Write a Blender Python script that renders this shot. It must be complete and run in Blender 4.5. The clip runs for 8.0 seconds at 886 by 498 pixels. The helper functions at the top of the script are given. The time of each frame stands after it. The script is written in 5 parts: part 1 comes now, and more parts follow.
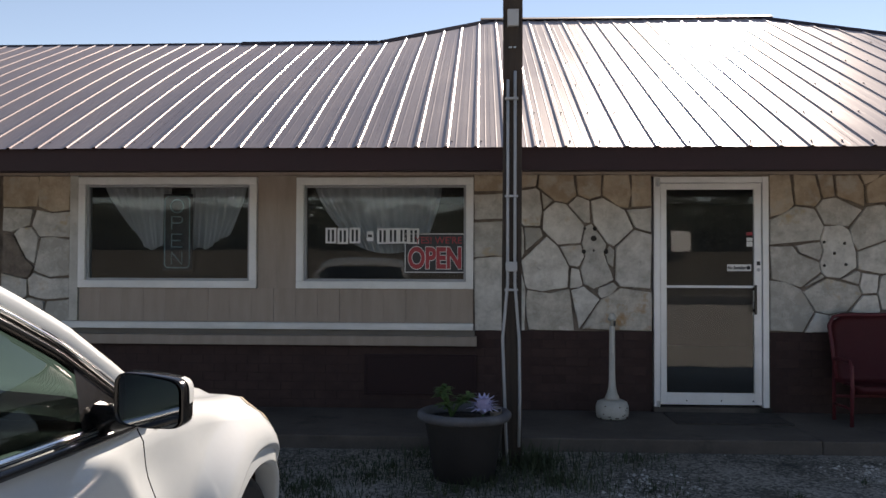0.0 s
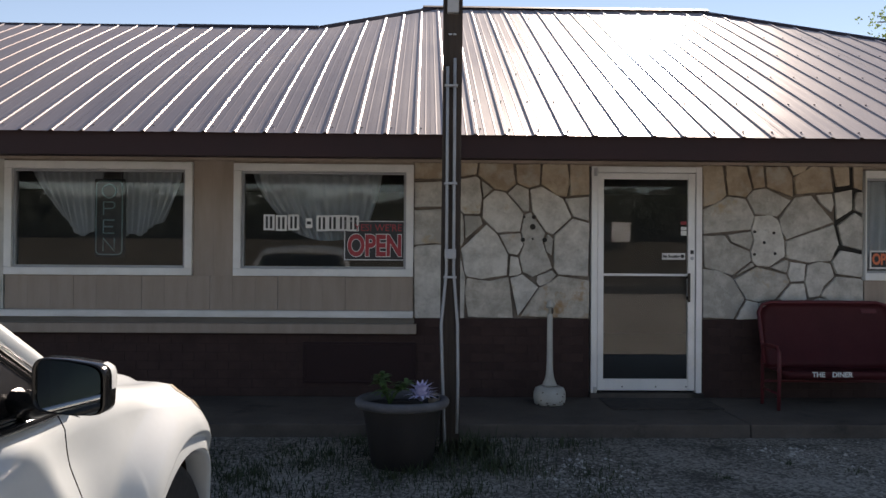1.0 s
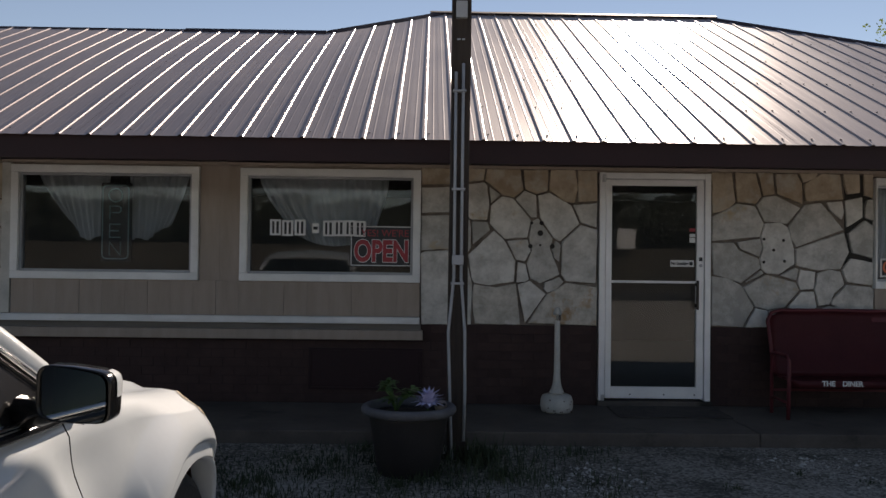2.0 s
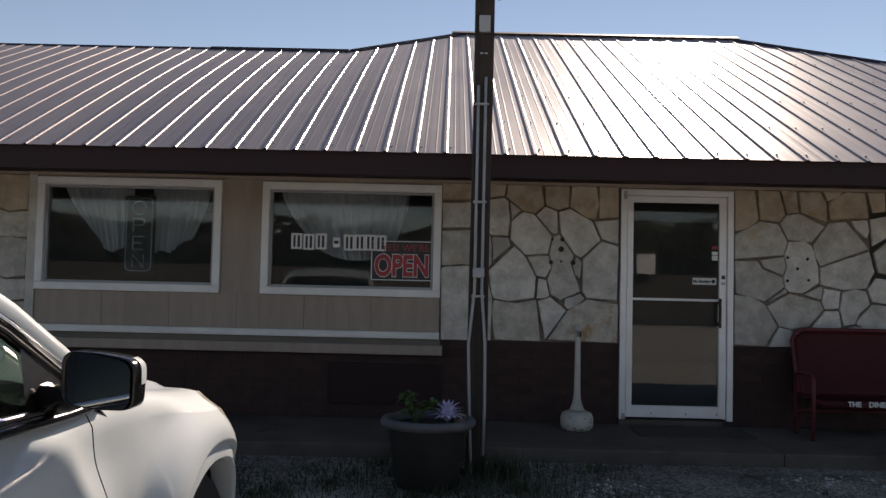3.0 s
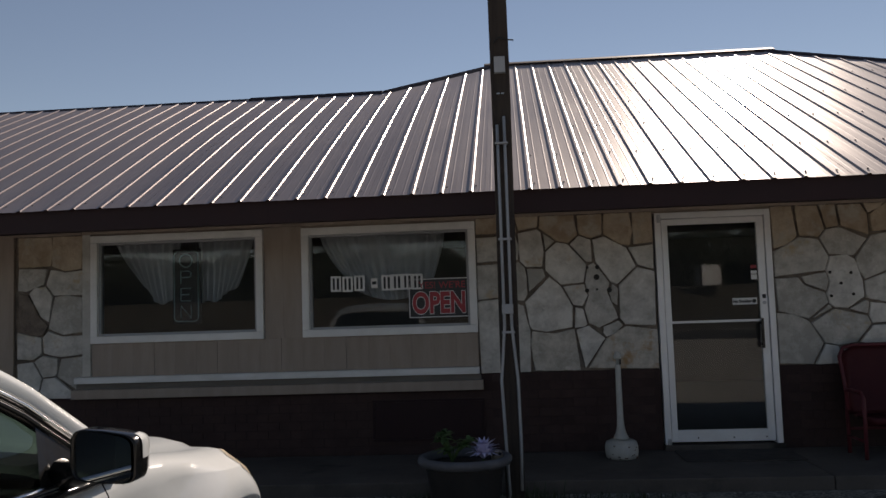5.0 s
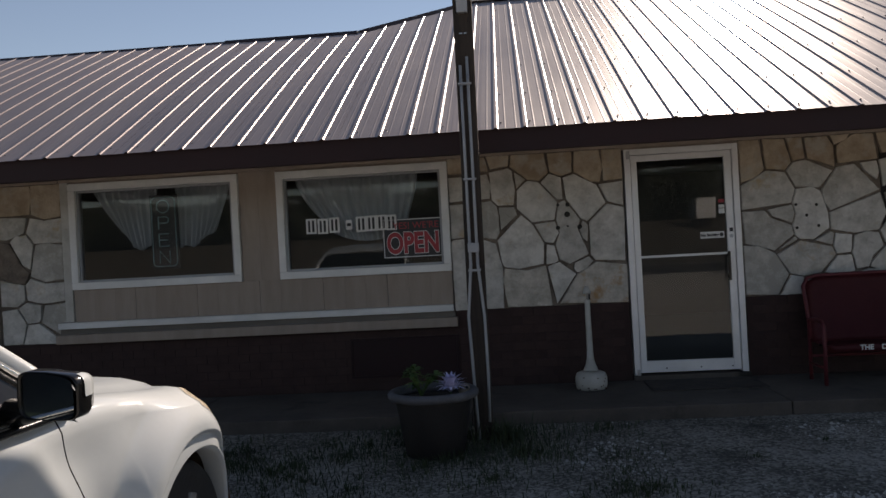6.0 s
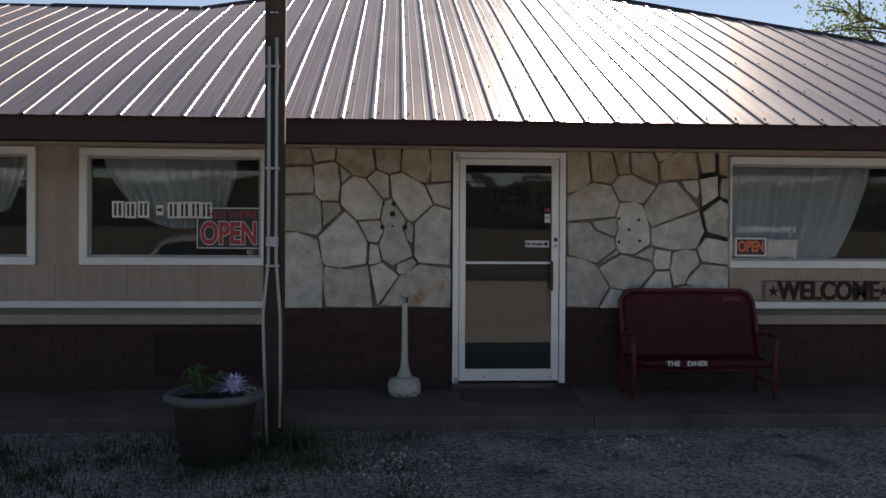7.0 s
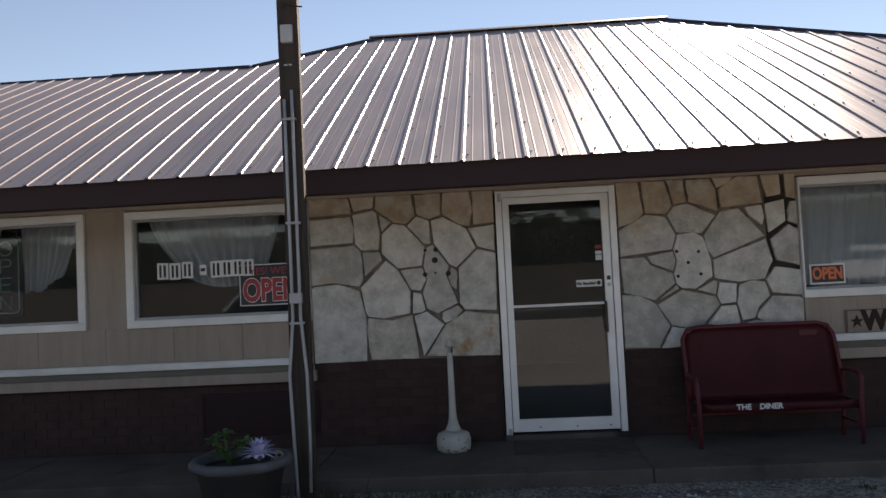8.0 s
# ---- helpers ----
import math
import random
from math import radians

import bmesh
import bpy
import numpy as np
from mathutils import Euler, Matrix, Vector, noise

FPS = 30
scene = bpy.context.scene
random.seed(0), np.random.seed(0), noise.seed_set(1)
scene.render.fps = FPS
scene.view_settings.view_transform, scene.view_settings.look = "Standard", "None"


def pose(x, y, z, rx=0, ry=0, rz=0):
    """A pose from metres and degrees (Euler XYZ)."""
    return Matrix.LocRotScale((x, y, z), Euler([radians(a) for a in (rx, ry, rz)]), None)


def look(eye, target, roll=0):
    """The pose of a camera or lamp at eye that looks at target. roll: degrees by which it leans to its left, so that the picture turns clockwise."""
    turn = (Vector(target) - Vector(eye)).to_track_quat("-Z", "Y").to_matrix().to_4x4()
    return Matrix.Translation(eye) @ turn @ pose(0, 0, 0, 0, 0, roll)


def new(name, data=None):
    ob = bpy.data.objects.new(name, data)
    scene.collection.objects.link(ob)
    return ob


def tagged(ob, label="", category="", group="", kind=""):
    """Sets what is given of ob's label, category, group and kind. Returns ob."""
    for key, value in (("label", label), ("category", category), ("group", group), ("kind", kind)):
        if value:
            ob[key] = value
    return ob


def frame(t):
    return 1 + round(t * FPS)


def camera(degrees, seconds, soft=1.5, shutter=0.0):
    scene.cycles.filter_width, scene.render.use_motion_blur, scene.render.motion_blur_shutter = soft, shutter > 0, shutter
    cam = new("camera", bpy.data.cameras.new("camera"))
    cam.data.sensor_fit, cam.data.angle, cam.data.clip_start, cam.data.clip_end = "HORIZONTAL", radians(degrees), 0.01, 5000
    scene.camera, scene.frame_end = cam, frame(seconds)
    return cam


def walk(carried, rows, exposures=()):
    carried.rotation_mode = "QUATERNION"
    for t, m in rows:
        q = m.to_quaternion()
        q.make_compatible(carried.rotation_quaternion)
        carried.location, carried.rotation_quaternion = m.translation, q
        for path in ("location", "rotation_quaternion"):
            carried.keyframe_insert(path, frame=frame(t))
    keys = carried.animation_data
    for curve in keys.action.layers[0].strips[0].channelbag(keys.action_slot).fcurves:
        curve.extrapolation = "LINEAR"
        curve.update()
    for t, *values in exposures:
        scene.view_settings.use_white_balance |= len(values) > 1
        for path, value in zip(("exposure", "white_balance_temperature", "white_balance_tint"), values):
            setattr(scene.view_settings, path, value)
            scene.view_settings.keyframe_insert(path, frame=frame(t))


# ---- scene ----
# Eye and target in metres, one row per key time.
cam = camera(56.8, 8.0)
PATH = [
    (0, (-1.558, -7.513, 1.419), (-1.652, -5.515, 1.462), 0.2),
    (0.5, (-1.539, -7.521, 1.403), (-1.6, -5.522, 1.434), 0.4),
    (1, (-1.526, -7.502, 1.403), (-1.482, -5.502, 1.421), 0.4),
    (1.2, (-1.506, -7.502, 1.414), (-1.423, -5.504, 1.442), 0.3),
    (2.5, (-1.56, -7.444, 1.386), (-1.572, -5.444, 1.417), 1.4),
    (2.7, (-1.557, -7.471, 1.361), (-1.575, -5.471, 1.396), 1.7),
    (3, (-1.557, -7.456, 1.323), (-1.572, -5.458, 1.413), 1.3),
    (3.3, (-1.544, -7.461, 1.347), (-1.607, -5.466, 1.48), 0.6),
    (3.5, (-1.539, -7.437, 1.362), (-1.677, -5.447, 1.507), -0.3),
    (3.8, (-1.538, -7.504, 1.386), (-1.762, -5.524, 1.551), -1.5),
    (4, (-1.538, -7.508, 1.402), (-1.766, -5.528, 1.573), -2.3),
    (4.2, (-1.516, -7.512, 1.394), (-1.727, -5.532, 1.577), -3.5),
    (5.3, (-1.273, -7.636, 1.454), (-1.431, -5.645, 1.563), -1.4),
    (5.5, (-1.258, -7.699, 1.464), (-1.456, -5.71, 1.536), -0.6),
    (5.8, (-1.152, -7.702, 1.443), (-1.374, -5.714, 1.458), -1.8),
    (6, (-1.085, -7.657, 1.429), (-1.247, -5.663, 1.427), -3.1),
    (6.2, (-0.958, -7.636, 1.421), (-1.103, -5.642, 1.429), -3.7),
    (6.5, (-0.776, -7.545, 1.409), (-0.944, -5.553, 1.455), -4.0),
    (6.7, (-0.712, -7.557, 1.405), (-0.854, -5.563, 1.453), -3.7),
    (6.8, (-0.613, -7.478, 1.396), (-0.727, -5.482, 1.426), -3.0),
    (7, (-0.498, -7.342, 1.408), (-0.386, -5.345, 1.397), 0.3),
    (7.1, (-0.416, -7.311, 1.396), (-0.181, -5.325, 1.391), 1.0),
    (7.2, (-0.365, -7.279, 1.415), (-0.033, -5.306, 1.415), 0.7),
    (7.3, (-0.33, -7.233, 1.435), (0.049, -5.269, 1.441), -0.0),
    (7.5, (-0.262, -7.232, 1.438), (0.031, -5.254, 1.474), -2.7),
    (7.8, (-0.117, -7.128, 1.45), (-0.118, -5.13, 1.528), -3.7),
    (8, (-0.024, -7.046, 1.458), (-0.149, -5.052, 1.547), -2.8),
]
EXPOSURES = [(0, 1.17, 8050, 18), (1.2, 1.13, 8050, 18), (2.5, 0.31, 8050, 18), (3.0, 0.68, 8050, 18), (3.5, 0.63, 8050, 18), (4.2, 0.48, 8050, 18), (5.5, 0.1, 8050, 18), (6.0, 0.48, 8050, 18), (6.5, 1.02, 8050, 18), (6.7, 0.72, 8050, 18), (7.0, 0.85, 8050, 18), (7.5, 1.07, 8050, 18), (8, 1.05, 8050, 18)]
walk(cam, [(t, look(eye, target, roll)) for t, eye, target, roll in PATH], EXPOSURES)

# ---- world, sun ----
SUN_EL, SUN_AZ = radians(31), radians(17.2)      # elevation; turned from +y towards +x
world = bpy.data.worlds.new("world")
scene.world = world
world.use_nodes = True
wn = world.node_tree
sky = wn.nodes.new("ShaderNodeTexSky")
sky.sky_type, sky.sun_disc = "NISHITA", False
sky.sun_elevation, sky.sun_rotation = SUN_EL, SUN_AZ
sky.air_density, sky.dust_density, sky.ozone_density = 1.0, 0.0, 1.5
sky.altitude = 1200
wn.links.new(sky.outputs[0], wn.nodes["Background"].inputs[0])
wn.nodes["Background"].inputs[1].default_value = 0.074
sun = new("sun", bpy.data.lights.new("sun", "SUN"))
sun.data.energy, sun.data.angle, sun.data.color = 5.0, radians(0.53), (1.0, 0.985, 0.965)
sdir = Vector((math.sin(SUN_AZ) * math.cos(SUN_EL), math.cos(SUN_AZ) * math.cos(SUN_EL), math.sin(SUN_EL)))
sun.matrix_world = look(sdir * 60, (0, 0, 0))


# ---- materials ----
def mat(name, dark, light, rough=0.7, metal=0.0, scale=8.0, bump=0.0, fine=60.0, stain=None, each=0.0, spec=0.5, coat=0.0, stretch=(1, 1, 1), rvar=0.12, cells=0.0, through_leaf=None):
    """A surface whose colour wanders between two tones at a broad and a fine scale, with relief and uneven gloss."""
    m = bpy.data.materials.new(name)
    m.use_nodes = True
    nt = m.node_tree
    b = nt.nodes["Principled BSDF"]
    tc = nt.nodes.new("ShaderNodeTexCoord")
    mp = nt.nodes.new("ShaderNodeMapping")
    mp.inputs["Scale"].default_value = stretch
    nt.links.new(tc.outputs["Object"], mp.inputs[0])
    src = mp.outputs[0]
    info = nt.nodes.new("ShaderNodeObjectInfo")
    if each:
        add = nt.nodes.new("ShaderNodeVectorMath")
        add.operation = "ADD"
        mul = nt.nodes.new("ShaderNodeMath")
        mul.operation = "MULTIPLY"
        mul.inputs[1].default_value = 37.0
        nt.links.new(info.outputs["Random"], mul.inputs[0])
        nt.links.new(src, add.inputs[0])
        nt.links.new(mul.outputs[0], add.inputs[1])
        src = add.outputs[0]

    def noise_tex(s, detail=5.0):
        n = nt.nodes.new("ShaderNodeTexNoise")
        n.inputs["Scale"].default_value, n.inputs["Detail"].default_value, n.inputs["Roughness"].default_value = s, detail, 0.62
        nt.links.new(src, n.inputs["Vector"])
        return n.outputs["Fac"]

    broad, grain = noise_tex(scale), noise_tex(fine, 3.0)
    mixf = nt.nodes.new("ShaderNodeMath")
    mixf.operation = "MULTIPLY_ADD"
    mixf.inputs[1].default_value = 0.35
    nt.links.new(grain, mixf.inputs[0])
    half = nt.nodes.new("ShaderNodeMath")
    half.operation = "MULTIPLY_ADD"
    half.inputs[1].default_value, half.inputs[2].default_value = 1.5, -0.45
    nt.links.new(broad, half.inputs[0])
    nt.links.new(half.outputs[0], mixf.inputs[2])
    fac = mixf.outputs[0]
    if each:
        ea = nt.nodes.new("ShaderNodeMath")
        ea.operation = "MULTIPLY_ADD"
        ea.inputs[1].default_value, ea.inputs[2].default_value = each, -each / 2
        nt.links.new(info.outputs["Random"], ea.inputs[0])
        su = nt.nodes.new("ShaderNodeMath")
        su.operation = "ADD"
        nt.links.new(fac, su.inputs[0])
        nt.links.new(ea.outputs[0], su.inputs[1])
        fac = su.outputs[0]
    height = mixf.outputs[0]
    if cells:
        # pebbles packed side by side, each with a tone of its own
        vo = nt.nodes.new("ShaderNodeTexVoronoi")
        vo.inputs["Scale"].default_value = cells
        nt.links.new(src, vo.inputs["Vector"])
        sep = nt.nodes.new("ShaderNodeSeparateColor")
        nt.links.new(vo.outputs["Color"], sep.inputs[0])
        tone = nt.nodes.new("ShaderNodeMath")
        tone.operation = "MULTIPLY_ADD"
        tone.inputs[1].default_value = 0.75
        shift = nt.nodes.new("ShaderNodeMath")
        shift.operation = "SUBTRACT"
        shift.inputs[1].default_value = 0.38
        nt.links.new(fac, shift.inputs[0])
        nt.links.new(sep.outputs[0], tone.inputs[0])
        nt.links.new(shift.outputs[0], tone.inputs[2])
        fac = tone.outputs[0]
        hi = nt.nodes.new("ShaderNodeMath")
        hi.operation = "SUBTRACT"
        hi.inputs[0].default_value = 1.0
        nt.links.new(vo.outputs["Distance"], hi.inputs[1])
        height = hi.outputs[0]
    ramp = nt.nodes.new("ShaderNodeValToRGB")
    ramp.color_ramp.elements[0].position, ramp.color_ramp.elements[1].position = 0.2, 0.85
    ramp.color_ramp.elements[0].color, ramp.color_ramp.elements[1].color = (*dark, 1), (*light, 1)
    nt.links.new(fac, ramp.inputs[0])
    colour = ramp.outputs[0]
    if stain:
        tint, s, lo = stain
        st = noise_tex(s, 6.0)
        r2 = nt.nodes.new("ShaderNodeValToRGB")
        r2.color_ramp.elements[0].position, r2.color_ramp.elements[1].position = lo, lo + 0.12
        nt.links.new(st, r2.inputs[0])
        mx = nt.nodes.new("ShaderNodeMix")
        mx.data_type = "RGBA"
        nt.links.new(r2.outputs[0], mx.inputs["Factor"])
        nt.links.new(colour, mx.inputs["A"])
        mx.inputs["B"].default_value = (*tint, 1)
        colour = mx.outputs["Result"]
    nt.links.new(colour, b.inputs["Base Color"])
    b.inputs["Metallic"].default_value = metal
    b.inputs["Specular IOR Level"].default_value = spec
    b.inputs["Coat Weight"].default_value = coat
    b.inputs["Coat Roughness"].default_value = 0.05
    ro = nt.nodes.new("ShaderNodeMath")
    ro.operation = "MULTIPLY_ADD"
    ro.inputs[1].default_value, ro.inputs[2].default_value = rvar, rough - rvar / 2
    nt.links.new(broad, ro.inputs[0])
    nt.links.new(ro.outputs[0], b.inputs["Roughness"])
    if bump:
        bp = nt.nodes.new("ShaderNodeBump")
        bp.inputs["Strength"].default_value, bp.inputs["Distance"].default_value = min(1.0, bump), 0.01
        nt.links.new(height, bp.inputs["Height"])
        nt.links.new(bp.outputs[0], b.inputs["Normal"])
    if through_leaf:
        tl, mx2 = nt.nodes.new("ShaderNodeBsdfTranslucent"), nt.nodes.new("ShaderNodeMixShader")
        tl.inputs[0].default_value = (*through_leaf, 1)
        mx2.inputs[0].default_value = 0.5
        nt.links.new(b.outputs[0], mx2.inputs[1])
        nt.links.new(tl.outputs[0], mx2.inputs[2])
        nt.links.new(mx2.outputs[0], nt.nodes["Material Output"].inputs[0])
    return m


def glass(name, tint, rough=0.0, film=0.022):
    """A thin pane: see-through, a mirror gloss that grows towards grazing, and a film of dust."""
    m = bpy.data.materials.new(name)
    m.use_nodes = True
    nt = m.node_tree
    nt.nodes.remove(nt.nodes["Principled BSDF"])
    tr, gl, mx, fr = (nt.nodes.new("ShaderNode" + k) for k in ("BsdfTransparent", "BsdfGlossy", "MixShader", "Fresnel"))
    tr.inputs[0].default_value = (*tint, 1)
    gl.inputs["Roughness"].default_value = rough
    fr.inputs[0].default_value = 1.43
    nt.links.new(fr.outputs[0], mx.inputs[0])
    nt.links.new(tr.outputs[0], mx.inputs[1])
    nt.links.new(gl.outputs[0], mx.inputs[2])
    nt.links.new(mx.outputs[0], nt.nodes["Material Output"].inputs[0])
    dust, over, n = (nt.nodes.new("ShaderNode" + k) for k in ("BsdfDiffuse", "MixShader", "TexNoise"))
    dust.inputs[0].default_value = (0.55, 0.56, 0.55, 1)
    n.inputs["Scale"].default_value = 2.5
    k = nt.nodes.new("ShaderNodeMath")
    k.operation = "MULTIPLY_ADD"
    k.inputs[1].default_value, k.inputs[2].default_value = film, film * 0.5
    nt.links.new(n.outputs[0], k.inputs[0])
    nt.links.new(k.outputs[0], over.inputs[0])
    nt.links.new(mx.outputs[0], over.inputs[1])
    nt.links.new(dust.outputs[0], over.inputs[2])
    nt.links.new(over.outputs[0], nt.nodes["Material Output"].inputs[0])
    return m


def sheer(name, tint, see):
    m = bpy.data.materials.new(name)
    m.use_nodes = True
    nt = m.node_tree
    b = nt.nodes["Principled BSDF"]
    b.inputs["Base Color"].default_value = (*tint, 1)
    b.inputs["Roughness"].default_value = 0.9
    tr, mx = nt.nodes.new("ShaderNodeBsdfTransparent"), nt.nodes.new("ShaderNodeMixShader")
    n = nt.nodes.new("ShaderNodeTexNoise")
    n.inputs["Scale"].default_value = 14.0
    k = nt.nodes.new("ShaderNodeMath")
    k.operation = "MULTIPLY_ADD"
    k.inputs[1].default_value, k.inputs[2].default_value = 0.25, see - 0.12
    nt.links.new(n.outputs[0], k.inputs[0])
    nt.links.new(k.outputs[0], mx.inputs[0])
    nt.links.new(b.outputs[0], mx.inputs[1])
    nt.links.new(tr.outputs[0], mx.inputs[2])
    nt.links.new(mx.outputs[0], nt.nodes["Material Output"].inputs[0])
    return m


